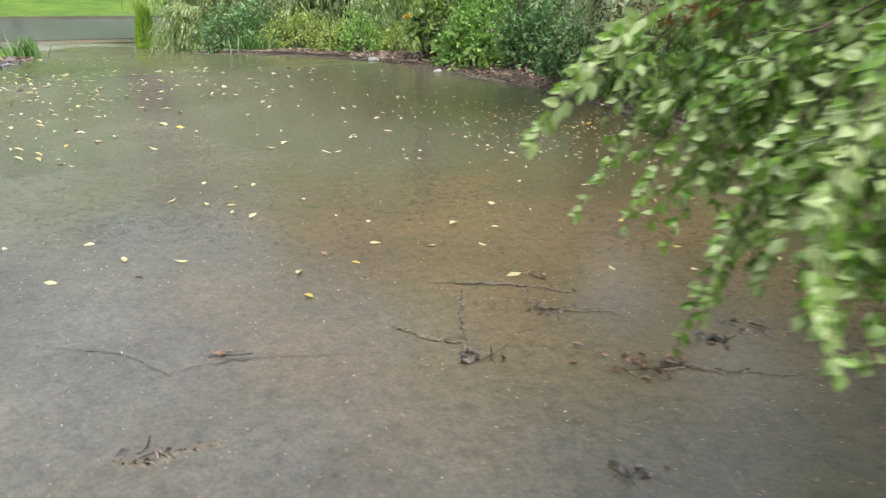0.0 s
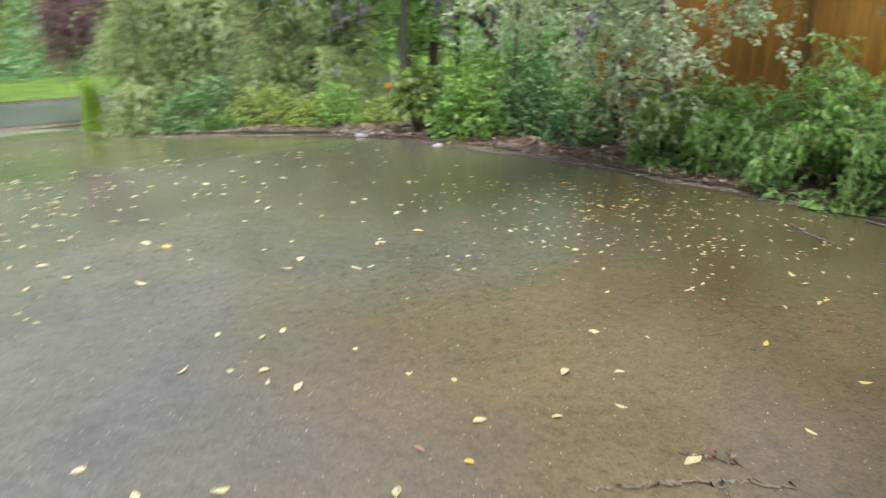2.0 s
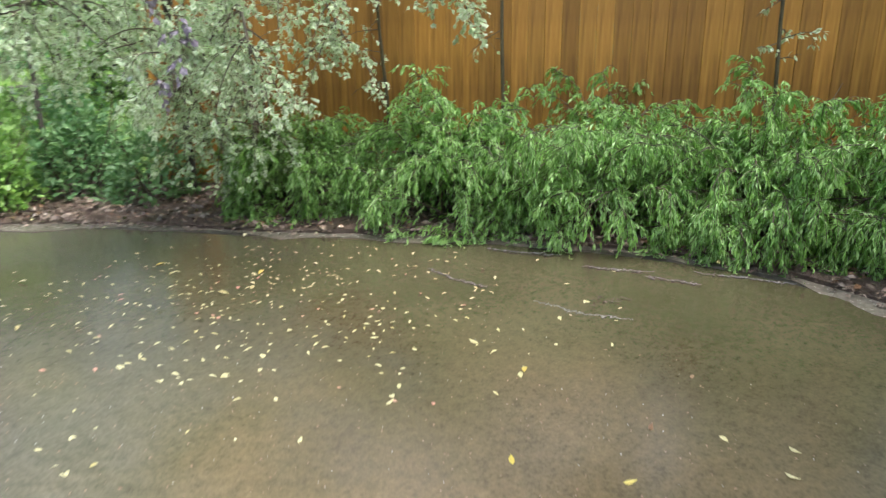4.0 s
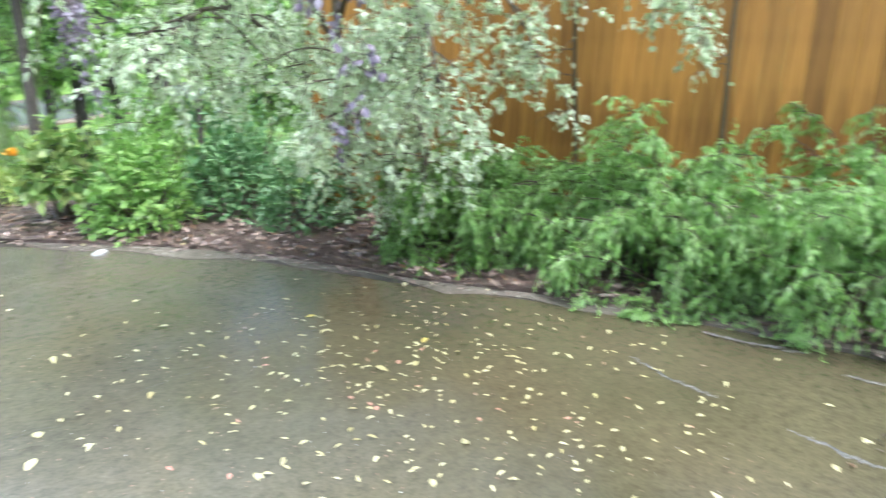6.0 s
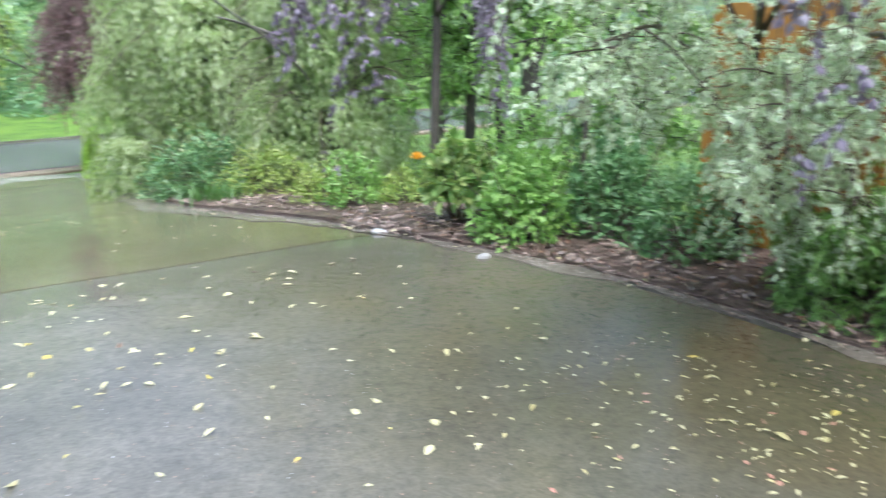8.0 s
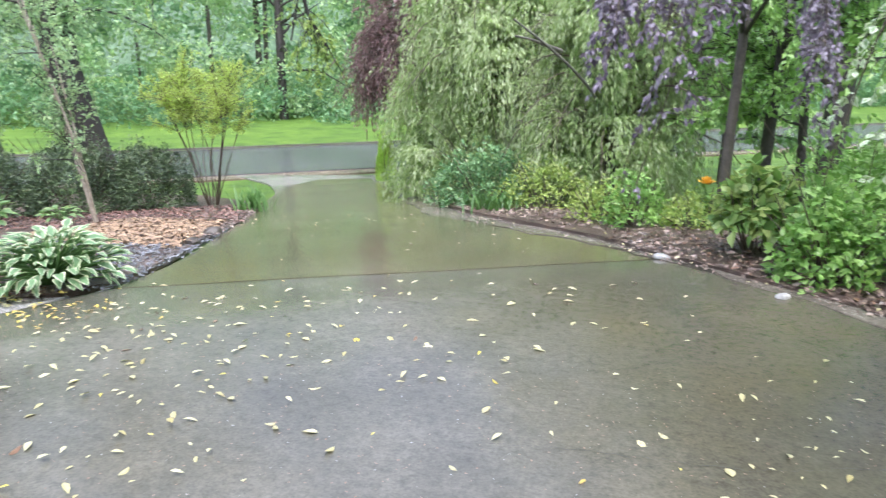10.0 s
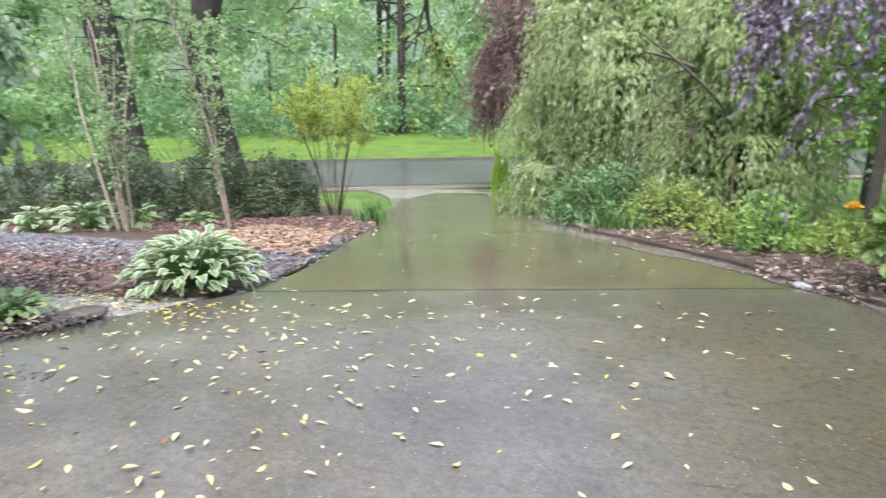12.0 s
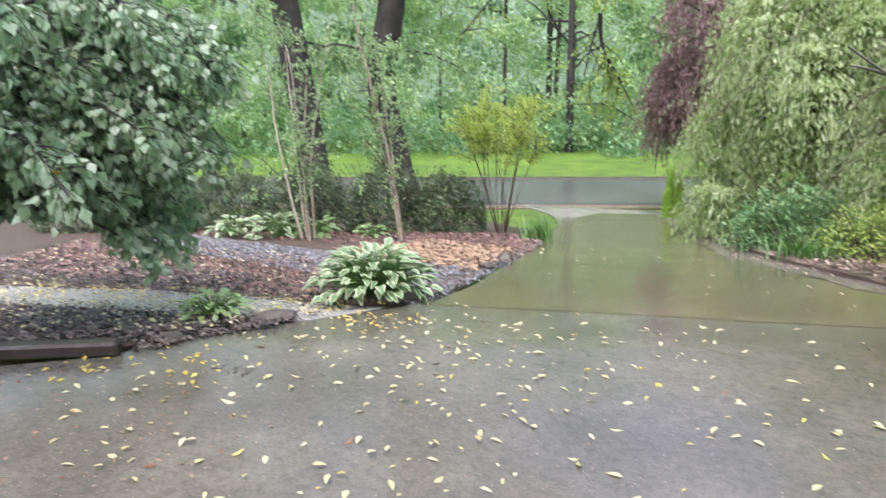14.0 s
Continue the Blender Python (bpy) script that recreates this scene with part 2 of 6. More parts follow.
L_WEEP = leaf_material("light_olive_leaves", ((0.17, 0.27, 0.095), (0.28, 0.39, 0.15), (0.41, 0.52, 0.24), (0.58, 0.66, 0.43)), 0.26, 0.48, None, 0.5, 0.9)
L_BLUEGREEN = leaf_material("deep_green_leaves", ((0.07, 0.16, 0.07), (0.12, 0.25, 0.1), (0.2, 0.34, 0.15)), 0.35, 0.32)
L_FRESH = leaf_material("fresh_green_leaves", ((0.12, 0.25, 0.065), (0.22, 0.4, 0.1), (0.34, 0.53, 0.17)), 0.3, 0.4)
L_AUCUBA = leaf_material("glossy_spotted_leaves", ((0.09, 0.2, 0.065), (0.18, 0.32, 0.09), (0.38, 0.48, 0.17)), 0.25, 0.32)
L_GOLD = leaf_material("yellow_green_leaves", ((0.19, 0.31, 0.065), (0.3, 0.42, 0.1), (0.44, 0.52, 0.17)), 0.4, 0.42)
L_LIME = leaf_material("bright_lime_leaves", ((0.36, 0.48, 0.08), (0.5, 0.62, 0.15), (0.6, 0.72, 0.26)), 0.4, 0.43)
L_CHARTREUSE = leaf_material("chartreuse_leaves", ((0.28, 0.46, 0.06), (0.4, 0.6, 0.1), (0.5, 0.67, 0.16)), 0.4, 0.45)
L_HEDGE = leaf_material("dark_hedge_leaves", ((0.042, 0.072, 0.042), (0.075, 0.115, 0.062), (0.15, 0.21, 0.1)), 0.35, 0.2)
L_MAGNOLIA = leaf_material("dark_glossy_leaves", ((0.15, 0.27, 0.17), (0.28, 0.43, 0.27), (0.46, 0.57, 0.43)), 0.2, 0.45)
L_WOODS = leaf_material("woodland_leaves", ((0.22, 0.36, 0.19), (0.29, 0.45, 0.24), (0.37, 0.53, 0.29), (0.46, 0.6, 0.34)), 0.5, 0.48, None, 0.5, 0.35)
# darker copy of woodland_leaves; the shade among the trees is in its colour
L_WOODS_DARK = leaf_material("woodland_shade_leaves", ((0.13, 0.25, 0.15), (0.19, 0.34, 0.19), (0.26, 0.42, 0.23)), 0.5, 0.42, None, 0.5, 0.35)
L_OAK = leaf_material("young_oak_leaves", ((0.187, 0.291, 0.0925), (0.314, 0.439, 0.129), (0.46, 0.565, 0.188)), 0.4, 0.45)
L_HOSTA = leaf_material("white_edged_hosta_leaves", ((0.1, 0.21, 0.09), (0.155, 0.28, 0.13), (0.2, 0.34, 0.17)), 0.3, 0.3, (0.66, 0.7, 0.5), 0.62)
L_HOSTA_GREEN = leaf_material("green_hosta_leaves", ((0.12, 0.27, 0.08), (0.2, 0.38, 0.12), (0.3, 0.48, 0.22)), 0.35, 0.35, (0.45, 0.55, 0.25), 0.7)
L_IRIS = leaf_material("iris_blades", ((0.05, 0.13, 0.035), (0.09, 0.2, 0.05), (0.14, 0.27, 0.075)), 0.4, 0.3)
L_HANG = leaf_material("small_light_green_leaves", ((0.045, 0.12, 0.016), (0.1, 0.23, 0.03), (0.2, 0.36, 0.07), (0.42, 0.55, 0.26)), 0.15, 0.38, None, 0.5, 6.0)
L_PALE = leaf_material("pale_yellow_fallen_leaves", ((0.32, 0.27, 0.1), (0.43, 0.39, 0.19), (0.54, 0.51, 0.31)), 0.4, 0.1)
L_YELLOW = leaf_material("golden_fallen_leaves", ((0.4, 0.32, 0.05), (0.52, 0.45, 0.09), (0.5, 0.38, 0.09)), 0.4, 0.1)
L_BROWN = leaf_material("brown_fallen_leaves", ((0.09, 0.05, 0.03), (0.16, 0.09, 0.05), (0.22, 0.13, 0.08)), 0.35, 0.05)
L_RED = leaf_material("red_fallen_petals", ((0.3, 0.06, 0.05), (0.4, 0.13, 0.1), (0.45, 0.26, 0.2)), 0.4, 0.1)


# ---- the lie of the land ----
def toward_street(x, y):
    return -0.575 * x + 0.818 * y


def street_place(u, v):
    """u metres along the street, v metres towards it."""
    return 0.818 * u - 0.575 * v, 0.575 * u + 0.818 * v


def smooth(a, b, x):
    t = np.clip((x - a) / (b - a), 0, 1)
    return t * t * (3 - 2 * t)


FALL = ((8.36, 0.000), (9.20, -0.075), (10.16, -0.173), (11.23, -0.283), (12.41, -0.416), (13.70, -0.577), (15.10, -0.760), (16.60, -0.962), (18.22, -1.177), (19.95, -1.398), (21.80, -1.617), (24.44, -1.889), (26.96, -1.894), (30.56, -1.894), (35.06, -1.890), (111.56, 0.787))


def level(x, y):
    """The driveway is level at the house and falls away towards the street; the far side rises again."""
    v, z = np.array(FALL).T
    return np.interp(toward_street(x, y), v, z)


# ---- mesh tools ----
def mesh_from(name, V, T, across=None, flat=True):
    """A mesh from arrays of vertices and triangles."""
    V, T = np.asarray(V, np.float32), np.asarray(T, np.int32)
    me = bpy.data.meshes.new(name)
    me.vertices.add(len(V))
    me.vertices.foreach_set("co", V.ravel())
    me.loops.add(T.size)
    me.loops.foreach_set("vertex_index", T.ravel())
    me.polygons.add(len(T))
    me.polygons.foreach_set("loop_start", np.arange(0, T.size, 3, dtype=np.int32))
    me.polygons.foreach_set("use_smooth", np.full(len(T), not flat))
    me.update(calc_edges=True)
    if across is not None:
        at = me.attributes.new("across", "FLOAT", "POINT")
        at.data.foreach_set("value", np.asarray(across, np.float32))
    return me


def part(name, data, material, parent=None, label=""):
    """One mesh object under a thing or a part; data is a mesh or a bmesh."""
    if isinstance(data, bmesh.types.BMesh):
        me = bpy.data.meshes.new(name)
        data.to_mesh(me)
        data.free()
        data = me
    if not data.materials:
        data.materials.append(material)
    ob = new(name, data)
    if parent:
        ob.parent = parent
    if name in ("branchwork", "blade_tuft", "crown", "foliage"):
        ob["kind"] = "stuff"
    return tagged(ob, label)


def thing(name, x, y, label, category, group="", z=None, k=1.0):
    """An Empty at the base of a thing; k scales its parts."""
    ob = new(name)
    ob.scale = (k, k, k)
    ob.empty_display_size = 0.2
    ob.location = (x, y, float(level(x, y)) if z is None else z)
    return tagged(ob, label, category, group)


def unit(a):
    return a / np.maximum(np.linalg.norm(a, axis=-1, keepdims=True), 1e-9)


def join(*meshes):
    """Join (V, T) or (V, T, across) tuples."""
    Vs, Ts, As, n = [], [], [], 0
    for m in meshes:
        Vs.append(m[0]), Ts.append(m[1] + n)
        As.append(m[2] if len(m) > 2 else np.zeros(len(m[0])))
        n += len(m[0])
    return np.concatenate(Vs), np.concatenate(Ts), np.concatenate(As)


def leaf_shape(rows=2, width=0.3, fold=0.12, curl=0.15, belly=0.45):
    """A leaf 1 long along y: triangles about a folded midrib."""
    V, A = [(0, 0, 0)], [0.5]
    for j in range(1, rows):
        y = j / rows
        w = width * (y / belly) ** 0.6 if y < belly else width * (max(0.0, (1 - y) / (1 - belly))) ** 0.75
        z = -curl * y * y
        V += [(-w, y, z + fold * w), (0, y, z), (w, y, z + fold * w)]
        A += [1, 0, 1]
    V.append((0, 1, -curl))
    A.append(0.6)
    tip, T = len(V) - 1, []
    T += [(0, 2, 1), (0, 3, 2)]
    for j in range(rows - 2):
        a, b = 1 + 3 * j, 4 + 3 * j
        for k in (0, 1):
            T += [(a + k, a + k + 1, b + k + 1), (a + k, b + k + 1, b + k)]
    a = 1 + 3 * (rows - 2)
    T += [(a, a + 1, tip), (a + 1, a + 2, tip)]
    return np.array(V, float), np.array(T), np.array(A, float)


LEAF2 = (np.array([(0, 0, 0), (-0.28, 0.45, 0.06), (0, 1, -0.12), (0.28, 0.45, 0.06)], float), np.array([(0, 3, 2), (0, 2, 1)]), np.array([0.3, 1, 0.4, 1.0]))
LEAF4 = leaf_shape(2, 0.3, 0.25, 0.2)
LEAF_NARROW = (LEAF2[0] * np.array((0.55, 1, 1)), LEAF2[1], LEAF2[2])
LEAF_SLIM = (LEAF2[0] * np.array((0.7, 1, 1)), LEAF2[1], LEAF2[2])
LEAF_WIDE = leaf_shape(3, 0.36, 0.2, 0.22, 0.4)


def leaves(tpl, P, D, N, S):
    """Leaves at P that point along D, with their faces towards N, S long."""
    Y = unit(D)
    X = unit(np.cross(Y, N))
    Z = np.cross(X, Y)
    tv, tt, ta = tpl
    S = np.broadcast_to(S, (len(P),))[:, None, None]
    V = P[:, None, :] + S * (tv[None, :, 0, None] * X[:, None] + tv[None, :, 1, None] * Y[:, None] + tv[None, :, 2, None] * Z[:, None])
    T = tt[None] + (np.arange(len(P)) * len(tv))[:, None, None]
    return V.reshape(-1, 3), T.reshape(-1, 3), np.tile(ta, len(P))


def grow(rng, O, D, L, k=8, droop=1.0, wobble=0.1):
    """Paths of k points that start at O along D and bend down as they go."""
    O, d = np.asarray(O, float), unit(np.asarray(D, float))
    step = (np.broadcast_to(L, (len(O),)) / (k - 1))[:, None]
    out, p = [O], O
    for i in range(k - 1):
        d = d + rng.normal(0, wobble, d.shape)
        d[:, 2] -= droop * 2 * (i + 0.5) / (k - 1) ** 2 * (1.0 if np.isscalar(droop) else 1.0)
        d = unit(d)
        p = p + d * step
        out.append(p)
    return np.stack(out, 1)


def on_paths(rng, paths, n, t0=0.1, t1=1.0):
    """n random places on the paths: place, tangent and how far along."""
    m, k, _ = paths.shape
    i, t = rng.integers(0, m, n), rng.uniform(t0, t1, n)
    f = t * (k - 1)
    j = np.minimum(f.astype(int), k - 2)
    a, b = paths[i, j], paths[i, j + 1]
    return a + (b - a) * (f - j)[:, None], unit(b - a), t


def tubes(paths, r0, r1, sides=3):
    """Tapered stems along the paths."""
    m, k, _ = paths.shape
    tan = unit(np.gradient(paths, axis=1))
    ref = np.where(np.abs(tan[..., 2:3]) > 0.9, np.array((1.0, 0, 0)), np.array((0, 0, 1.0)))
    a = unit(np.cross(tan, ref))
    b = np.cross(tan, a)
    r0, r1 = np.broadcast_to(r0, (m,)), np.broadcast_to(r1, (m,))
    r = r0[:, None] + (r1 - r0)[:, None] * np.linspace(0, 1, k)[None]
    th = np.arange(sides) * 2 * np.pi / sides
    V = paths[:, :, None] + r[:, :, None, None] * (np.cos(th)[None, None, :, None] * a[:, :, None] + np.sin(th)[None, None, :, None] * b[:, :, None])
    idx = np.arange(m * k * sides).reshape(m, k, sides)
    nxt = np.roll(idx, -1, 2)
    q = np.stack([idx[:, :-1], nxt[:, :-1], nxt[:, 1:], idx[:, 1:]], -1).reshape(-1, 4)
    return V.reshape(-1, 3), np.concatenate([q[:, :3], q[:, [0, 2, 3]]])


def sprays(rng, mains, twigs, twig_len, per_twig, size, tpl=LEAF2, droop=0.6, hang=0.3, t0=0.2, side=0.9, face=0.8, twig_pts=4):
    """Side twigs on main stems, and leaves along the twigs. Gives twig paths and the leaf mesh."""
    O, tan, t = on_paths(rng, mains, twigs, t0, 1.0)
    D = unit(tan * 0.6 + rng.normal(0, 0.55, O.shape))
    tw = grow(rng, O, D, rng.uniform(0.5, 1.2, twigs) * twig_len, twig_pts, droop, 0.12)
    P, tg, _ = on_paths(rng, tw, twigs * per_twig, 0.0, 1.0)
    lat = rng.normal(0, 1, P.shape)
    Dl = unit(tg * 0.7 + unit(lat) * side + np.array((0, 0, -hang)))
    N = unit(np.array((0, 0, face)) + rng.normal(0, 0.5, P.shape))
    return tw, leaves(tpl, P, Dl, N, size * rng.uniform(0.6, 1.25, len(P)))


def plant(name, x, y, label, category, stems, foliage, leaf_mat, stem_mat=None, group="", z=None, stem_name="branchwork", leaf_name="foliage", k=1.0):
    ob = thing(name, x, y, label, category, group, z, k)
    part(stem_name, mesh_from(stem_name, stems[0], stems[1], None, False), stem_mat or TWIG, ob)
    part(leaf_name, mesh_from(leaf_name, foliage[0], foliage[1], foliage[2]), leaf_mat, ob)
    return ob


def add_limbs(ob, paths, r0, r1, origin, material):
    """Each main limb is a part of its own."""
    for i in range(len(paths)):
        V, T = tubes(paths[i:i + 1], r0, r1, 6)
        part("limb", mesh_from("limb", V - origin, T, None, False), material, ob)


def resample(points, n):
    p = np.array(points, float)
    s = np.concatenate([[0], np.cumsum(np.linalg.norm(np.diff(p, axis=0), axis=1))])
    q = np.linspace(0, s[-1], n)
    return np.stack([np.interp(q, s, p[:, i]) for i in range(p.shape[1])], 1)


def rounded(points, n):
    """The same way, with its corners eased."""
    p = resample(points, n)
    for _ in range(3):
        p[1:-1] = 0.25 * p[:-2] + 0.5 * p[1:-1] + 0.25 * p[2:]
    return p


def sheet(name, left, right, across, height, thick=0.0):
    """A sheet between two edge lines with equally many points; height(x, y) gives its surface; thick closes its rim downwards."""
    n = len(left)
    w = np.linspace(0, 1, across)[None, :, None]
    xy = left[:, None] * (1 - w) + right[:, None] * w
    z = height(xy[..., 0], xy[..., 1])
    V = np.concatenate([xy, z[..., None]], -1).reshape(-1, 3)
    idx = np.arange(n * across).reshape(n, across)
    q = np.stack([idx[:-1, :-1], idx[:-1, 1:], idx[1:, 1:], idx[1:, :-1]], -1).reshape(-1, 4)
    if thick:
        rim = np.concatenate([idx[0, :], idx[1:, -1], idx[-1, -2::-1], idx[-2:0:-1, 0]])
        low = V[rim] - np.array((0, 0, thick))
        base, m = len(V), len(rim)
        V = np.concatenate([V, V[rim], low])
        a, b = base + np.arange(m), base + (np.arange(m) + 1) % m
        q = np.concatenate([q, np.stack([a, m + a, m + b, b], -1)])
    T = np.concatenate([q[:, :3], q[:, [0, 2, 3]]])
    me = mesh_from(name, V, T, None, False)
    # faces look up
    if np.cross(V[T[0, 1]] - V[T[0, 0]], V[T[0, 2]] - V[T[0, 0]])[2] < 0:
        me.flip_normals()
    return me


def lumps(x, y, scale, amount, seed=0.0):
    """Soft uneven relief."""
    return amount * (np.sin(x * scale * 1.7 + seed) * np.sin(y * scale * 2.1 + 1.3 + seed) + 0.6 * np.sin(x * scale * 4.3 + y * scale * 3.1 + seed * 2) + 0.4 * np.sin(y * scale * 7.7 - x * scale * 5.9))


# ---- ground, street, driveway ----
def build_ground():
    a = np.concatenate([-np.geomspace(900, 30, 14), np.linspace(-26, 26, 66), np.geomspace(30, 900, 14)])
    u, v = np.meshgrid(a, a + 8, indexing="ij")
    x, y = street_place(u, v)
    z = level(x, y) - 0.075 + lumps(x, y, 0.5, 0.012)
    z = np.where(v > 110, level(*street_place(0, 110)) - 0.1, z)
    V = np.stack([x, y, z], -1).reshape(-1, 3)
    idx = np.arange(a.size ** 2).reshape(a.size, a.size)
    q = np.stack([idx[:-1, :-1], idx[1:, :-1], idx[1:, 1:], idx[:-1, 1:]], -1).reshape(-1, 4)
    me = mesh_from("ground", V, np.concatenate([q[:, :3], q[:, [0, 2, 3]]]), None, False)
    tagged(part("ground", me, GRASS), "rain-soaked green lawn and earth", "ground", "", "structure")


build_ground()


def street_strip(name, v0, v1, lift, material, label, across=5, half=120):
    u = np.linspace(-half, half, 61)
    a = np.stack(street_place(u, np.full(61, v0)), 1)
    b = np.stack(street_place(u, np.full(61, v1)), 1)
    me = sheet(name, a, b, across, lambda x, y: level(x, y) + lift, 0.06)
    return tagged(part(name, me, material), label, "road", "", "structure")


street_strip("road", 27.3, 34.41, 0.0, ASPHALT, "wet dark grey asphalt street", 9)
street_strip("shoulder", 26.5, 27.3, -0.024, SAND, "strip of tan sandy wash along the edge of the street", 4)
street_strip("kerb", 34.41, 34.7, 0.07, EDGING, "low dark concrete kerb along the lawn", 3)

LEFT_EDGE = ((-7.6, -7), (-7.4, 0), (-6.95, 3.9), (-6.4, 5.05), (-5.86, 5.66), (-5.92, 6.21), (-5.65, 6.98), (-5.5, 7.48), (-5.31, 8.16))
RIGHT_EDGE = ((3.4, -7), (2.75, -1), (2.65, 0.9), (3.25, 2.4), (3.6, 3.9), (3.2, 5), (2.8, 5.78), (2.3, 6.42), (1.7, 7.16), (1.15, 8.1), (0.42, 8.92), (-0.22, 9.4), (-0.92, 10.03))
LEFT_FAR = ((-5.31, 8.19), (-5.45, 9.1), (-5.79, 10.07), (-6.44, 11.6), (-7.46, 13.89), (-9.32, 17.63), (-10.64, 20.52), (-11.14, 22.45), (-10.84, 23.42))
RIGHT_FAR = ((-0.93, 10.06), (-1.64, 11.09), (-2.93, 12.17), (-4.02, 13.43), (-4.9, 15.2), (-6.07, 17.85), (-8.07, 21.81), (-9.36, 24.09))


def build_driveway():
    drive = thing("driveway", -1.5, 5.0, "rain-soaked grey-brown concrete driveway strewn with pale fallen leaves", "driveway", "", 0.0)
    tagged(drive, kind="structure")
    o = np.array((1.5, -5.0))
    high = lambda x, y: level(x - 1.5, y + 5.0) + lumps(x, y, 0.6, 0.003)
    n = 70
    near = sheet("concrete_slab", rounded(LEFT_EDGE, n) + o, rounded(RIGHT_EDGE, n) + o, 40, high, 0.1)
    far = sheet("concrete_slab", rounded(LEFT_FAR, n) + o, rounded(RIGHT_FAR, n) + o, 24, high, 0.1)
    gap = np.array((-0.45, 0.9)) * 0.009
    far.transform(Matrix.Translation((gap[0], gap[1], -0.002)))
    part("concrete_slab", near, CONCRETE, drive)
    part("concrete_slab", far, CONCRETE_FAR, drive)
    # the pale lip that edges the planted bed
    line = rounded(RIGHT_EDGE[1:] + RIGHT_FAR[1:-1], 150)
    nrm = unit(np.stack([np.gradient(line[:, 1]), -np.gradient(line[:, 0])], 1))
    wave = (0.03 * np.sin(np.linspace(0, 50, 150)) + 0.025 * np.sin(np.linspace(0, 160, 150)) + np.random.default_rng(4).normal(0, 0.012, 150))[:, None]
    inner = line - nrm * (0.0 + 0.1 * smooth(70, 125, np.arange(150.0))[:, None] + 1.6 * wave)
    outer = line + nrm * (0.16 + 0.4 * smooth(70, 95, np.arange(150.0))[:, None] + 0.9 * wave)
    me = sheet("edging", inner, outer, 5, lambda x, y: level(x, y) + 0.004 + lumps(x, y, 1.7, 0.003), 0.05)
    tagged(part("edging", me, EDGING), "worn pale concrete lip between driveway and bed", "edging", "", "structure")


build_driveway()


def build_apron():
    """The pale flared apron where the driveway meets the street."""
    a = rounded(((-9.1, 17.6), (-10.7, 20.4), (-11.9, 22.3), (-13.9, 23.45)), 24)
    b = rounded(((-6.3, 18.6), (-7.41, 21.28), (-7.9, 23.4), (-8.2, 25.3)), 24)
    me = sheet("apron", a, b, 16, lambda x, y: level(x, y) - 0.014, 0.05)
    tagged(part("apron", me, APRON), "pale wet concrete apron at the street, lightened for sky reflection", "apron", "", "structure")


build_apron()


def plain_wall(name, x0, y0, x1, y1, tall):
    """An unseen wall, added to close the place behind the walk and block skylight."""
    a, b = Vector((x0, y0)), Vector((x1, y1))
    bm = bmesh.new()
    mid, d = (a + b) / 2, b - a
    bmesh.ops.create_cube(bm, size=1.0, matrix=pose(mid.x, mid.y, tall / 2 - 0.1, 0, 0, math.degrees(math.atan2(d.y, d.x))) @ Matrix.Diagonal((d.length, 0.25, tall, 1)))
    tagged(part(name, bm, WALLBRICK), "plain brown wall added unseen behind the driveway", "wall", "", "structure")


plain_wall("wall_south", -7.5, -4.2, 5.2, -4.2, 5.5)
plain_wall("wall_east", 5.4, -4.2, 5.4, 0.6, 5.5)

BED_LINE = rounded(RIGHT_EDGE[1:] + RIGHT_FAR[1:-1], 110)
BED_NORMAL = unit(np.stack([np.gradient(BED_LINE[:, 1]), -np.gradient(BED_LINE[:, 0])], 1))


def bed_level(x, y):
    return level(x, y) + 0.035 + lumps(x, y, 1.2, 0.015)


def build_right_bed():
    wide = 1.1 + 0.5 * smooth(0, 30, np.arange(110.0))[:, None] + 1.6 * smooth(65, 95, np.arange(110.0))[:, None] + 0.15 * np.sin(np.arange(110) * 0.3)[:, None]
    back = 0.12 + 0.34 * smooth(51, 70, np.arange(110.0))[:, None]
    a, b = BED_LINE + BED_NORMAL * back, BED_LINE + BED_NORMAL * (0.12 + wide)
    me = sheet("bed", a, b, 14, bed_level, 0.1)
    tagged(part("bed", me, SOIL), "planting bed of wet brown leaf mulch beside the driveway", "bed", "", "structure")


build_right_bed()

WALK_FAR = ((-14.76, 4.15), (-12.11, 5.18), (-9.59, 6.19), (-8.45, 6.86), (-7.21, 7.4), (-6.06, 7.62), (-5.47, 7.89))
WALK_NEAR = ((-13.12, 3.28), (-10.77, 4.58), (-8.48, 5.76), (-7.59, 6.17), (-6.76, 6.5), (-6.15, 6.82), (-5.6, 7.12))


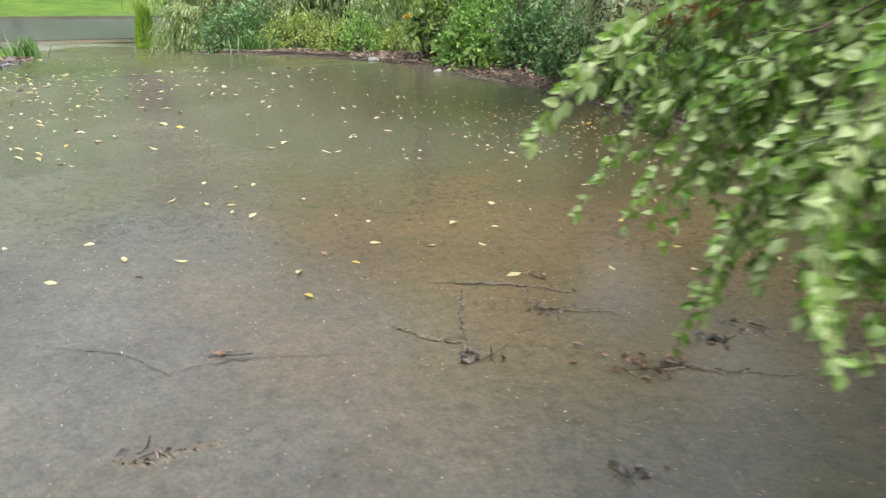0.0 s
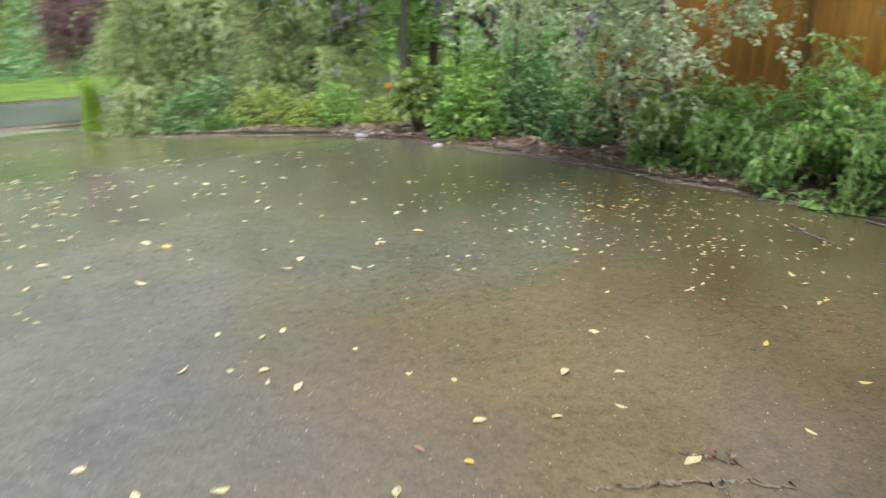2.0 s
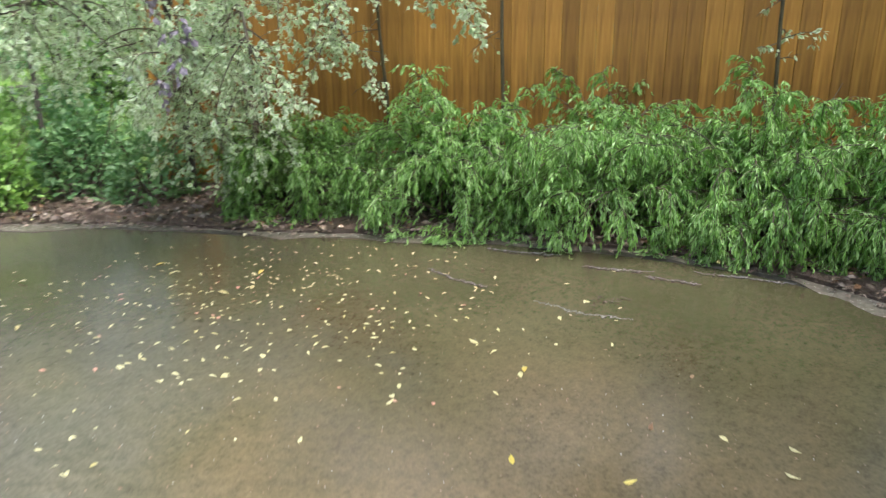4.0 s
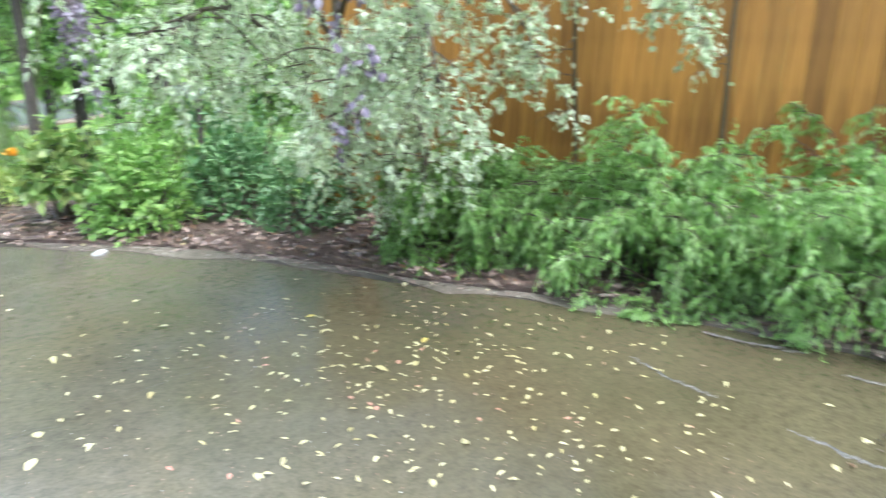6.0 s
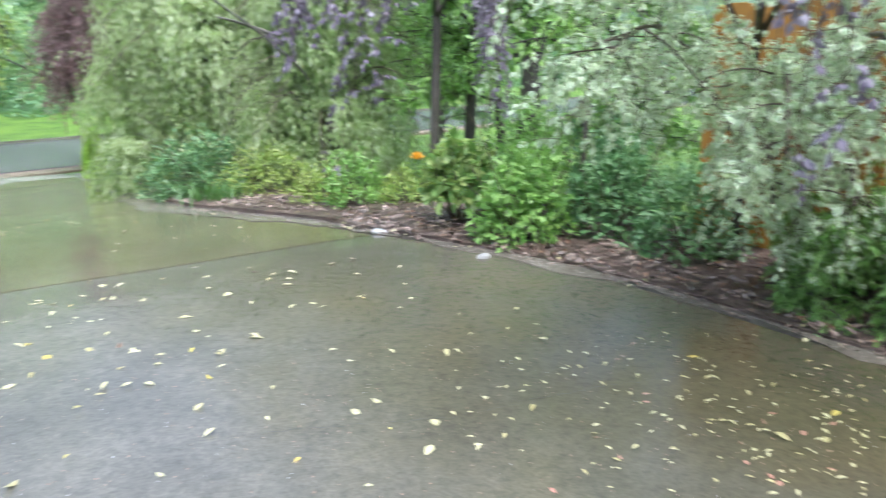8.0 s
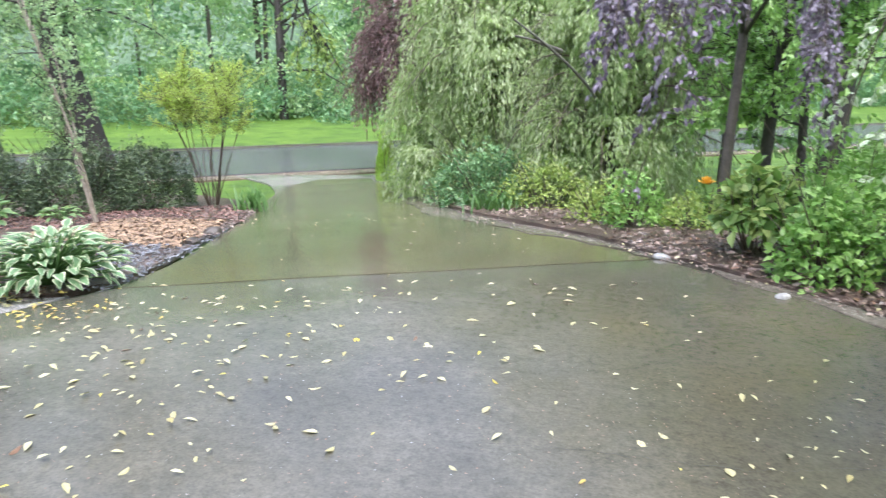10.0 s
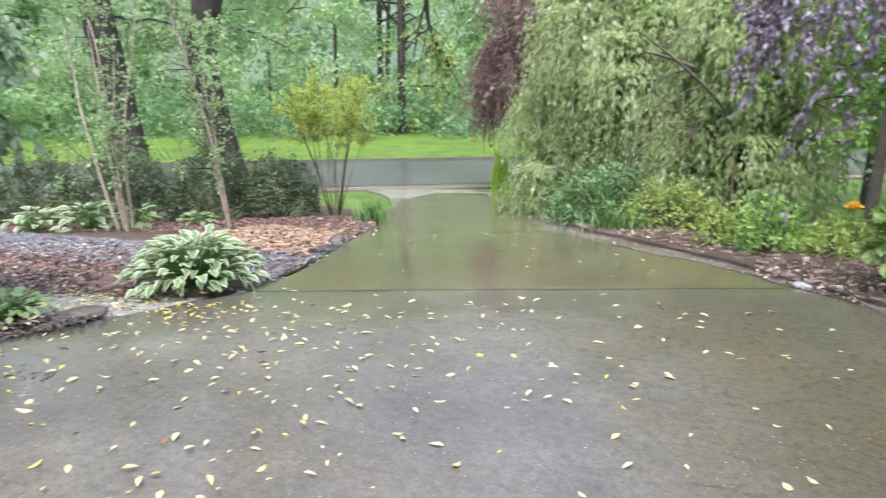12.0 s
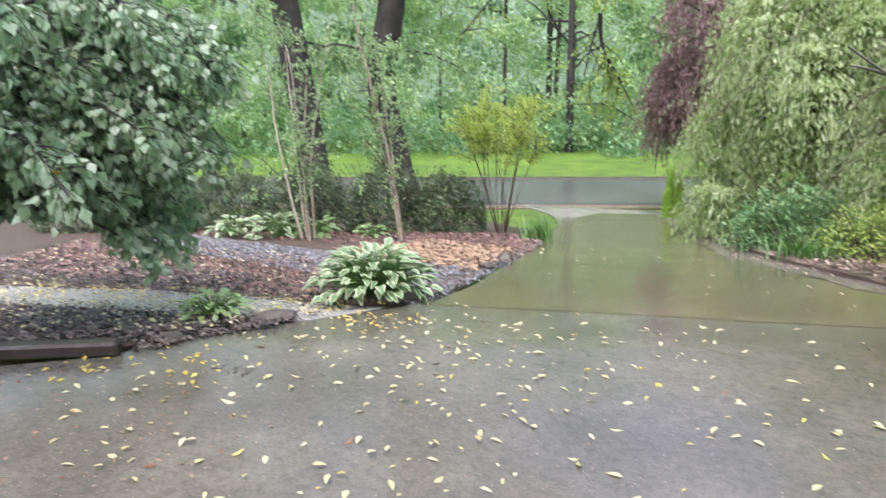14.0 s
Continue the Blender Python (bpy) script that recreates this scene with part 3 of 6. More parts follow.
def build_left_side():
    a, b = rounded(WALK_FAR, 50), rounded(WALK_NEAR, 50)
    me = sheet("walkway", a, b, 8, lambda x, y: level(x, y) - 0.004 + lumps(x, y, 2, 0.003), 0.08)
    tagged(part("walkway", me, PATHWAY), "wet concrete garden path, pale with painted sky reflection, covered with fallen leaves", "path", "", "structure")
    front = rounded(WALK_FAR[:-1] + ((-5.48, 7.95), (-5.52, 8.7), (-5.82, 9.7), (-6.37, 11.07), (-7.42, 13.66), (-8.7, 16.15)), 90)
    back = rounded(((-29.51, 8.84), (-24.27, 13.01), (-21.03, 15.53), (-17.79, 18.05), (-14.91, 20.03), (-11.87, 19.09), (-9.71, 17.4)), 90)
    me = sheet("bed", front, back, 30, lambda x, y: level(x, y) + 0.008 + lumps(x, y, 1.1, 0.006), 0.06)
    tagged(part("bed", me, SOIL), "broad mulched bed with leaf litter and wood chips", "bed", "", "structure")
    top = rounded(WALK_NEAR[:-1] + ((-5.76, 6.92),), 50)
    low = rounded(((-12.5, 0.4), (-9.5, 2.6), (-7.6, 4.05), (-6.5, 5.1), (-5.97, 5.65), (-5.97, 6.16), (-5.71, 6.83)), 50)
    me = sheet("bed", top, low, 14, lambda x, y: level(x, y) + 0.01 + lumps(x, y, 1.6, 0.005), 0.06)
    tagged(part("bed", me, SOIL), "small bed of black wet leaf mulch behind a timber edge", "bed", "", "structure")


build_left_side()


# ---- the fence ----
def box(bm, m, sx, sy, sz, bevel=0.006):
    made = bmesh.ops.create_cube(bm, size=1.0, matrix=m @ Matrix.Diagonal((sx, sy, sz, 1)))
    if bevel:
        edges = {e for v in made["verts"] for e in v.link_edges}
        bmesh.ops.bevel(bm, geom=list(edges), offset=bevel, segments=1, affect="EDGES")


def build_fence():
    rng = np.random.default_rng(5)
    a, d = np.array((2.0, 9.5)), np.array((0.552, -0.834))
    length, tall = 8.4, 2.02
    f = thing("fence", a[0], a[1], "tall orange-stained cedar board fence, wet from the rain", "fence", "", 0.0)
    yaw = math.degrees(math.atan2(d[1], d[0]))
    f.rotation_euler = (0, 0, radians(yaw))
    bm = bmesh.new()
    box(bm, pose(0, 0, tall / 2), 0.1452, 0.018, tall, 0.004)
    board = bpy.data.meshes.new("board")
    bm.to_mesh(board)
    bm.free()
    board.materials.append(CEDAR)
    for i in range(int(length / 0.146)):
        ob = new("board", board)
        ob.parent = f
        ob.matrix_basis = pose(0.07 + i * 0.146, rng.normal(0, 0.002), rng.normal(0, 0.006), 0, 0, rng.normal(0, 0.3))
    for z in (0.3, 1.05, 1.75):
        bm = bmesh.new()
        box(bm, pose(length / 2, 0.03, z), length, 0.038, 0.088)
        part("rail", bm, CEDAR, f)
    for i in range(5):
        bm = bmesh.new()
        box(bm, pose(0.06 + i * 2.06, 0.1, 1.0), 0.09, 0.09, 2.0)
        part("post", bm, CEDAR, f)


build_fence()


BARK_GREY = surface("grey_brown_bark", ((0.3, (0.06, 0.05, 0.042)), (0.7, (0.13, 0.11, 0.095))), 4, (0.45, 0.75), 28, 0.8, 0.02)


# ---- shrubs in front of the fence ----
def feathery_shrub(x, y, radius, tall, seed, label):
    rng = np.random.default_rng(seed)
    n = 85
    az, el = rng.uniform(0, 2 * np.pi, n), np.radians(rng.uniform(14, 88, n))
    D = np.stack([np.cos(az) * np.cos(el), np.sin(az) * np.cos(el), np.sin(el)], 1)
    O = np.stack([rng.normal(0, 0.12, n), rng.normal(0, 0.12, n), np.full(n, 0.02)], 1)
    L = (radius * np.cos(el) + tall * np.sin(el)) * rng.uniform(0.9, 1.15, n)
    mains = grow(rng, O, D, L, 9, 1.7, 0.09)
    mains[..., 2] = np.maximum(mains[..., 2], 0.05)
    far = np.linalg.norm(mains[..., :2], axis=-1, keepdims=True)
    edge = radius * (0.82 + 0.2 * np.clip(mains[..., 2:3] / 0.45, 0, 1))
    mains[..., :2] *= np.minimum(1, edge / np.maximum(far, 0.01))
    tw, fol = sprays(rng, mains, 2700, 0.24, 18, 0.054, LEAF_NARROW, 1.7, 0.6, 0.3, 0.6, 1.0)
    stems = join(tubes(mains, 0.008, 0.003), tubes(tw, 0.003, 0.0012))
    fol[0][:, 2] = np.maximum(fol[0][:, 2], 0.01)
    return plant("shrub", x, y, label, "shrub", stems, fol, L_FEATHER, None, "feathery shrubs along the fence")


feathery_shrub(2.42, 7.6, 0.62, 0.8, 11, "small rounded feathery green shrub beside the driveway")
feathery_shrub(3.17, 6.38, 0.86, 0.9, 12, "large lush feathery green shrub before the fence")
feathery_shrub(3.78, 5.32, 0.88, 1.03, 13, "lush feathery green shrub drooping onto the driveway edge")
feathery_shrub(4.3, 4.24, 0.86, 1.0, 14, "lush feathery green shrub drooping onto the driveway edge")
feathery_shrub(4.58, 3.05, 0.85, 1.0, 15, "lush feathery green shrub drooping onto the driveway edge")


# ---- trees that hang over the driveway ----
def limb(points, k=14):
    """One bent limb through a few places, eased."""
    return rounded(points, k)[None]


LEAF_WIDE2 = leaf_shape(2, 0.4, 0.2, 0.2)


def fence_sapling(x, y, tall, seed, lean):
    """A thin crooked stem with a few pale leaves."""
    rng = np.random.default_rng(seed)
    stem = limb(((0, 0, 0), (0.02, -0.01, tall * 0.35), (lean * 0.5 - 0.02, 0.02, tall * 0.65), (lean, 0.0, tall)), 14)
    O, tan, t = on_paths(rng, stem, 9, 0.45, 1.0)
    side = grow(rng, O, unit(rng.normal(0, 1, (9, 3)) * np.array((1, 1, 0.4))), rng.uniform(0.15, 0.4, 9), 6, 0.5, 0.12)
    tw, fol = sprays(rng, side, 26, 0.12, 4, 0.055, LEAF4, 0.6, 0.4, 0.2, 0.9, 0.8)
    ob = thing("sapling", x, y, "thin dark stem with a few pale leaves before the fence", "sapling", "thin stems before the fence")
    st = tubes(stem, 0.021, 0.012, 7)
    part("trunk", mesh_from("trunk", st[0], st[1], None, False), BARK_STEM, ob)
    s = join(tubes(side, 0.005, 0.002), tubes(tw, 0.002, 0.001))
    part("branchwork", mesh_from("branchwork", s[0], s[1], None, False), TWIG, ob)
    part("foliage", mesh_from("foliage", fol[0], fol[1], fol[2]), L_DOGWOOD, ob)


BARK_STEM = surface("mossy_dark_stems", ((0.3, (0.05, 0.043, 0.02)), (0.7, (0.11, 0.09, 0.05))), 6, (0.4, 0.7), 30, 0.5, 0.01)
fence_sapling(3.24, 7.27, 2.4, 301, -0.06)
fence_sapling(3.82, 6.4, 2.6, 302, 0.05)
fence_sapling(5.04, 4.54, 2.5, 303, -0.04)


def variegated_tree():
    rng = np.random.default_rng(21)
    bx, by = 2.05, 8.85
    t = np.array((bx, by, 0.0))
    trunk = limb(((2.05, 8.85, 0.0), (2.0, 8.75, 0.9), (1.8, 8.4, 1.9), (1.5, 7.9, 2.6), (1.2, 7.3, 3.2)))
    limbs = np.concatenate([
        limb(((1.85, 8.5, 1.7), (1.3, 7.4, 2.5), (0.9, 6.6, 2.8), (0.45, 6.1, 2.85), (-0.1, 5.75, 2.6))),
        limb(((1.5, 7.9, 2.2), (1.4, 7.0, 2.8), (1.2, 6.2, 3.0), (0.95, 5.6, 2.9), (0.7, 5.2, 2.6))),
        limb(((1.5, 7.9, 2.2), (1.8, 7.0, 2.7), (1.75, 6.2, 2.85), (1.55, 5.6, 2.7), (1.4, 5.25, 2.4))),
        limb(((2.0, 8.7, 1.0), (1.5, 7.6, 1.5), (1.1, 6.8, 1.6), (0.95, 6.5, 1.45), (0.85, 6.3, 1.25))),
        limb(((2.0, 8.75, 0.9), (1.2, 8.0, 1.6), (0.6, 7.2, 1.85), (0.35, 6.9, 1.8), (0.15, 6.6, 1.65))),
        limb(((1.95, 8.6, 1.2), (1.9, 7.6, 1.7), (1.6, 6.8, 1.8), (1.45, 6.5, 1.65), (1.3, 6.2, 1.45))),
        limb(((1.85, 8.5, 1.7), (1.65, 7.6, 2.3), (1.35, 6.9, 2.5), (1.1, 6.4, 2.4), (0.95, 6.1, 2.1))),
        limb(((1.9, 8.6, 1.5), (1.2, 7.8, 2.1), (0.5, 7.1, 2.4), (0.0, 6.6, 2.4), (-0.3, 6.3, 2.2))),
        limb(((2.0, 8.75, 0.9), (2.12, 8.3, 1.4), (2.1, 7.9, 1.35), (2.0, 7.55, 1.1), (1.92, 7.3, 0.8))),
        limb(((2.0, 8.75, 0.8), (1.85, 8.4, 1.25), (1.75, 8.1, 1.2), (1.7, 7.85, 0.95), (1.65, 7.7, 0.7))),
        limb(((1.95, 8.6, 1.2), (2.35, 8.0, 1.95), (2.5, 7.5, 2.05), (2.5, 7.1, 1.85), (2.45, 6.8, 1.5))),
        limb(((2.2, 8.25, 1.7), (2.75, 7.3, 2.35), (3.0, 6.8, 2.4), (3.12, 6.45, 2.15), (3.15, 6.2, 1.8)))])
    O, tan, tt = on_paths(rng, limbs, 400, 0.3, 1.0)
    pick = np.where(O[:, 0] < 2.2, 0.75, np.where(O[:, 0] < 2.75, 1.0, 0.8)) > rng.uniform(0, 1, 400)
    O, tan = O[pick], tan[pick]
    D = unit(tan * 0.6 + rng.normal(0, 0.55, O.shape) + np.array((0, -0.1, -0.2)))
    low = np.where((O[:, 0] > 1.55) & (O[:, 2] < 1.5) & (O[:, 1] > 7.2), 0.3, 0.85 + 0.45 * np.clip((0.6 - O[:, 0]) / 0.6, 0, 1))
    hang = grow(rng, O, D, np.clip(O[:, 2] - low, 0.2, 1.0) * rng.uniform(0.4, 1.1, len(O)) * np.where(O[:, 0] > 2.75, 0.5, 1.0), 9, 1.1, 0.1)
    tw, fol = sprays(rng, hang, 3000, 0.2, 10, 0.042, LEAF_WIDE2, 0.8, 0.4, 0.1, 0.9, 0.9)
    s = join(tubes(hang, 0.007, 0.002), tubes(tw, 0.002, 0.001))
    ob = thing("variegated_dogwood", bx, by, "small dogwood with drooping branches of white-edged leaves over the driveway", "tree", "", 0.0)
    tr = tubes(trunk, 0.035, 0.025, 8)
    add_limbs(ob, limbs, 0.026, 0.008, t, TWIG)
    part("trunk", mesh_from("trunk", tr[0] - t, tr[1], None, False), BARK, ob)
    part("branchwork", mesh_from("branchwork", s[0] - t, s[1], None, False), TWIG, ob)
    part("crown", mesh_from("crown", fol[0] - t, fol[1], fol[2]), L_DOGWOOD, ob)


variegated_tree()


def purple_tree():
    rng = np.random.default_rng(22)
    t = np.array((-0.07, 13.16, float(level(-0.07, 13.16))))
    trunk = limb(((-0.07, 13.16, -0.35), (-0.06, 13.16, 0.79), (-0.02, 13.05, 2.03), (-0.08, 12.8, 3.38), (-0.21, 12.31, 4.45)))
    limbs = np.concatenate([
        limb(((-0.05, 13.06, 2.03), (-0.25, 11.46, 2.97), (-0.55, 9.8, 3), (-0.8, 8.6, 2.7), (-0.9, 7.9, 2.3))),
        limb(((-0.05, 12.97, 2.71), (-0.56, 11.58, 3.31), (-1, 10.17, 3.24), (-1.25, 9, 2.8), (-1.26, 8.3, 2.3))),
        limb(((-0.02, 13.05, 2.03), (0.17, 11.63, 2.65), (0.2, 10.41, 2.6), (0.15, 9.8, 2.3), (0.1, 9.4, 1.9))),
        limb(((-0.02, 12.95, 3.38), (0.2, 9.4, 3.9), (0.45, 7.4, 3.7), (0.55, 6.3, 3.2), (0.58, 5.8, 2.7)))])
    O, tan, tt = on_paths(rng, limbs[:3], 60, 0.5, 1.0)
    D = unit(tan * 0.9 + rng.normal(0, 0.25, O.shape) + np.array((0, 0, -0.5)))
    hang = grow(rng, O, D, rng.uniform(0.3, 0.8, 60), 8, 1.4, 0.07)
    drip = np.concatenate([
        limb(((-0.88, 8.0, 2.4), (-0.9, 7.95, 2.0), (-0.93, 8.0, 1.6), (-1.02, 8.02, 1.25), (-1.12, 8.04, 0.95)), 8),
        limb(((-0.72, 8.05, 2.5), (-0.72, 8.0, 2.2), (-0.76, 8.0, 1.95), (-0.8, 8.02, 1.75), (-0.86, 8.02, 1.5)), 8),
        limb(((-0.98, 8.1, 2.5), (-1.0, 8.05, 2.25), (-1.06, 8.0, 2.05), (-1.12, 8.0, 1.9), (-1.18, 8.0, 1.75)), 8),
        limb(((-1.25, 8.2, 2.4), (-1.27, 8.1, 2.15), (-1.3, 8.03, 1.9), (-1.32, 8.03, 1.75), (-1.35, 8.05, 1.6)), 8),
        limb(((0.1, 9.1, 2.4), (0.1, 9.0, 2.1), (0.12, 8.98, 1.8), (0.14, 8.97, 1.55), (0.16, 8.96, 1.3)), 8),
        limb(((0.55, 6.1, 3), (0.5, 5.85, 2.5), (0.5, 5.75, 2.1), (0.52, 5.7, 1.7), (0.5, 5.68, 1.35)), 8),
        limb(((0.56, 6, 2.9), (0.62, 5.8, 2.4), (0.64, 5.72, 2), (0.62, 5.7, 1.7), (0.64, 5.66, 1.45)), 8)])
    hang = np.concatenate([hang] + [drip + np.array(d) for d in ((0, 0, 0), (-0.07, 0.06, 0.12))])
    tw, fol = sprays(rng, hang, 1000, 0.17, 10, 0.046, LEAF4, 0.9, 0.7, 0.05, 0.9, 0.6)
    s = join(tubes(hang, 0.006, 0.002), tubes(tw, 0.002, 0.001))
    ob = thing("purple_maple", t[0], t[1], "slender purple-leaved tree whose branches droop over the driveway", "tree", "", t[2])
    tr = tubes(trunk, 0.075, 0.04, 9)
    add_limbs(ob, limbs, 0.03, 0.008, t, BARK)
    part("trunk", mesh_from("trunk", tr[0] - t, tr[1], None, False), BARK_GREY, ob)
    part("branchwork", mesh_from("branchwork", s[0] - t, s[1], None, False), TWIG, ob)
    part("crown", mesh_from("crown", fol[0] - t, fol[1], fol[2]), L_PURPLE, ob)


purple_tree()


def weeping_tree(name, x, y, tall, reach, n, seed, mat, label, leaf=0.05, twigs=1500, per=12, squash=(1, 1), droop=2.3, clear=0.25, low=0.35, stretch=1.0, k=1.0, falls=44):
    """Arching stems that rise from a short trunk and fall to the ground."""
    rng = np.random.default_rng(seed)
    trunk = limb(((0, 0, 0), (0.05, 0.02, tall * 0.25), (-0.05, 0.05, tall * 0.45), (0.03, 0, tall * 0.65)))
    az = rng.uniform(0, 2 * np.pi, n)
    el = np.radians(rng.uniform(25, 80, n))
    O, _, _ = on_paths(rng, trunk, n, low, 1.0)
    D = np.stack([np.cos(az) * np.cos(el) * squash[0], np.sin(az) * np.cos(el) * squash[1], np.sin(el)], 1)
    mains = grow(rng, O, D, stretch * rng.uniform(0.75, 1.35, n) * (reach + 0.45 * tall * np.sin(el)), 11, droop, 0.08)
    mains[..., 2] = np.maximum(mains[..., 2], clear * rng.uniform(0.5, 1.5, n)[:, None])
    tw, fol = sprays(rng, mains, twigs, 0.6, per, leaf, LEAF_SLIM, 2.2, 0.7, 0.2, 0.42, 0.8)
    # tiers of drooping leaves over the dome
    tiers, each = int(66 * reach * tall / 5), 26
    i = np.arange(tiers) + 0.5
    up = i / tiers
    turn = i * 2.39996 + rng.normal(0, 0.3, tiers)
    side = np.sqrt(1 - up ** 2) ** 0.7 * rng.uniform(0.62, 0.98, tiers)
    C = np.stack([reach * 0.8 * side * np.cos(turn), reach * 0.8 * side * np.sin(turn), clear + tall * 0.9 * up * rng.uniform(0.9, 1.05, tiers)], 1)
    size = rng.uniform(0.32, 0.62, (tiers, 1)) * (0.6 + 0.4 * reach)
    swing = turn[:, None] + rng.normal(0, 1.1, (tiers, falls))
    fan = size * rng.uniform(0.35, 1.0, (tiers, falls))
    drop = size * rng.uniform(0.45, 1.35, (tiers, falls))
    w = rng.uniform(0.02, 1, (tiers, falls, each))
    # each fall of leaves swings out, then hangs straight down
    out = fan[..., None] * (1 - (1 - w) ** 2.2)
    P = C[:, None, None] + np.stack([np.cos(swing)[..., None] * out, np.sin(swing)[..., None] * out, 0.3 * size[..., None] * np.sin(np.pi * np.minimum(w * 1.6, 1)) - drop[..., None] * w ** 2], -1)
    P = P.reshape(-1, 3) + rng.normal(0, 0.018, (w.size, 3))
    away = np.stack([np.cos(swing), np.sin(swing), np.zeros_like(swing)], -1)[:, :, None].repeat(each, 2).reshape(-1, 3)
    w = w.reshape(-1, 1)
    P[:, 2] = np.maximum(P[:, 2], 0.05)
    D = unit(away * (1.0 - 0.75 * w) + np.array((0, 0, -1)) * (0.25 + w) + rng.normal(0, 0.28, P.shape))
    extra = leaves(LEAF_NARROW, P, D, unit(away * 0.6 + np.array((0, 0, 0.6)) + rng.normal(0, 0.5, P.shape)), 1.75 * leaf * rng.uniform(0.6, 1.2, len(P)))
    fol = join(fol, extra)
    stems = join(tubes(mains, 0.018, 0.004, 4), tubes(tw, 0.004, 0.0015))
    z = float(level(x, y))
    ob = thing(name, x, y, label, "tree", "", z, k)
    tr = tubes(trunk, 0.09, 0.05, 9)
    part("trunk", mesh_from("trunk", tr[0], tr[1], None, False), BARK, ob)
    part("branchwork", mesh_from("branchwork", stems[0], stems[1], None, False), TWIG, ob)
    part("crown", mesh_from("crown", fol[0], fol[1], fol[2]), mat, ob)
    return ob


weeping_tree("weeping_tree", -3.86, 18.35, 3.9, 1.82, 60, 31, L_WEEP, "large weeping tree of light olive-green leaves arching to the ground", 0.05, 1300, 13, low=0.12, stretch=0.62, k=1.46)
small_weeper = weeping_tree("weeping_tree", -1.67, 15.91, 3.2, 1.1, 45, 32, L_WEEP, "smaller weeping tree of light green leaves at the bed", 0.05, 1000, 12, low=0.12, stretch=0.75, k=1.31)
GREY_LIMB = surface("pale_grey_bark", ((0.3, (0.1, 0.095, 0.08)), (0.7, (0.2, 0.19, 0.165))), 5, (0.4, 0.7), 30, 0.5, 0.01)
bare = np.concatenate([
    limb(((-1.67, 15.91, 0.64), (-1.85, 15.01, 1.32), (-2.32, 14.49, 1.86), (-2.63, 14.22, 2.12), (-2.8, 14.08, 2.27))),
    limb(((-2.32, 14.49, 1.86), (-2.6, 14.1, 2.01), (-2.76, 14.03, 2.05)))])
bare[..., :2] -= np.array((0.1, 0.75)) * np.linspace(0.3, 1, bare.shape[1])[None, :, None]
add_limbs(small_weeper, (bare - np.array((-1.67, 15.91, float(level(-1.67, 15.91))))) / 1.31, 0.026, 0.01, np.zeros(3), GREY_LIMB)
weeping_tree("maple_tree", -8.0, 24.75, 3.9, 0.85, 70, 33, L_RUSSET, "weeping russet and purple cut-leaf maple near the street", 0.05, 3600, 12, clear=1.3, stretch=0.55, k=1.93, falls=11)


def clump_shrub(name, x, y, rx, ry, tall, count, size, mat, label, seed, tpl=LEAF2, category="shrub", group="", stems=16, shell=0.55, z0=0.05, z=None, k=1.0):
    """A rounded or clipped shrub: stems to an uneven crown with leaves thickest near its surface."""
    rng = np.random.default_rng(seed)
    d = unit(rng.normal(0, 1, (count, 3)))
    d[:, 2] = np.abs(d[:, 2]) * 1.05 - 0.15 * rng.uniform(0, 1, count)
    az = np.arctan2(d[:, 1], d[:, 0])
    uneven = 1 + 0.14 * np.sin(3 * az + seed) + 0.1 * np.sin(7 * az + 5 * d[:, 2] + seed) + 0.08 * np.sin(9 * d[:, 2] - 4 * az)
    r = (shell + (1 - shell) * rng.uniform(0, 1, count) ** 0.5) * uneven
    P = d * r[:, None] * np.array((rx, ry, tall - z0)) + np.array((0, 0, z0))
    P[:, 2] = np.maximum(P[:, 2], 0.03)
    D = unit(d * 0.6 + rng.normal(0, 0.6, P.shape) + np.array((0, 0, 0.1)))
    N = unit(d * 0.4 + np.array((0, 0, 0.7)) + rng.normal(0, 0.4, P.shape))
    fol = leaves(tpl, P, D, N, size * rng.uniform(0.65, 1.25, count))
    a = rng.uniform(0, 2 * np.pi, stems)
    O = np.stack([rx * 0.2 * np.cos(a), ry * 0.2 * np.sin(a), np.zeros(stems)], 1)
    Dd = np.stack([np.cos(a) * rx, np.sin(a) * ry, np.full(stems, tall) * rng.uniform(0.5, 1.6, stems)], 1)
    st = tubes(grow(rng, O, Dd, np.linalg.norm(Dd, axis=1) * 0.75, 5, 0.1, 0.1), 0.009, 0.003, 4)
    return plant(name, x, y, label, category, st, fol, mat, None, group, z, k=k)


# low planting along the bed
clump_shrub("shrub", -3.7, 16.95, 1.05, 0.75, 1.5, 8000, 0.055, L_WEEP, "rounded olive-green shrub filling the foot of the weeping tree", 38, k=1.41)
clump_shrub("shrub", -5.25, 19.6, 0.45, 0.45, 1.1, 3000, 0.055, L_WEEP, "olive-green shrub near the driveway mouth", 39, k=1.56)
clump_shrub("shrub", -3.6, 15.1, 0.75, 0.5, 0.75, 2600, 0.07, L_BLUEGREEN, "dense blue-green shrub at the bed's edge", 41, k=1.32)
clump_shrub("shrub", -2.5, 14.35, 0.55, 0.45, 0.6, 1500, 0.055, L_GOLD, "loose shrub with yellow-tinged small leaves", 42, k=1.26)
clump_shrub("shrub", -1.55, 12.51, 0.32, 0.28, 0.45, 700, 0.06, L_GOLD, "low yellow-variegated shrub in the mulch", 43, k=1.16)
clump_shrub("shrub", -1.15, 12.08, 0.35, 0.35, 0.62, 800, 0.07, L_FRESH, "bright green leafy shrub in the mulch", 44, k=1.12)
clump_shrub("shrub", -0.49, 11.9, 0.35, 0.3, 0.4, 600, 0.06, L_GOLD, "low yellow-variegated shrub in the mulch", 45, k=1.09)
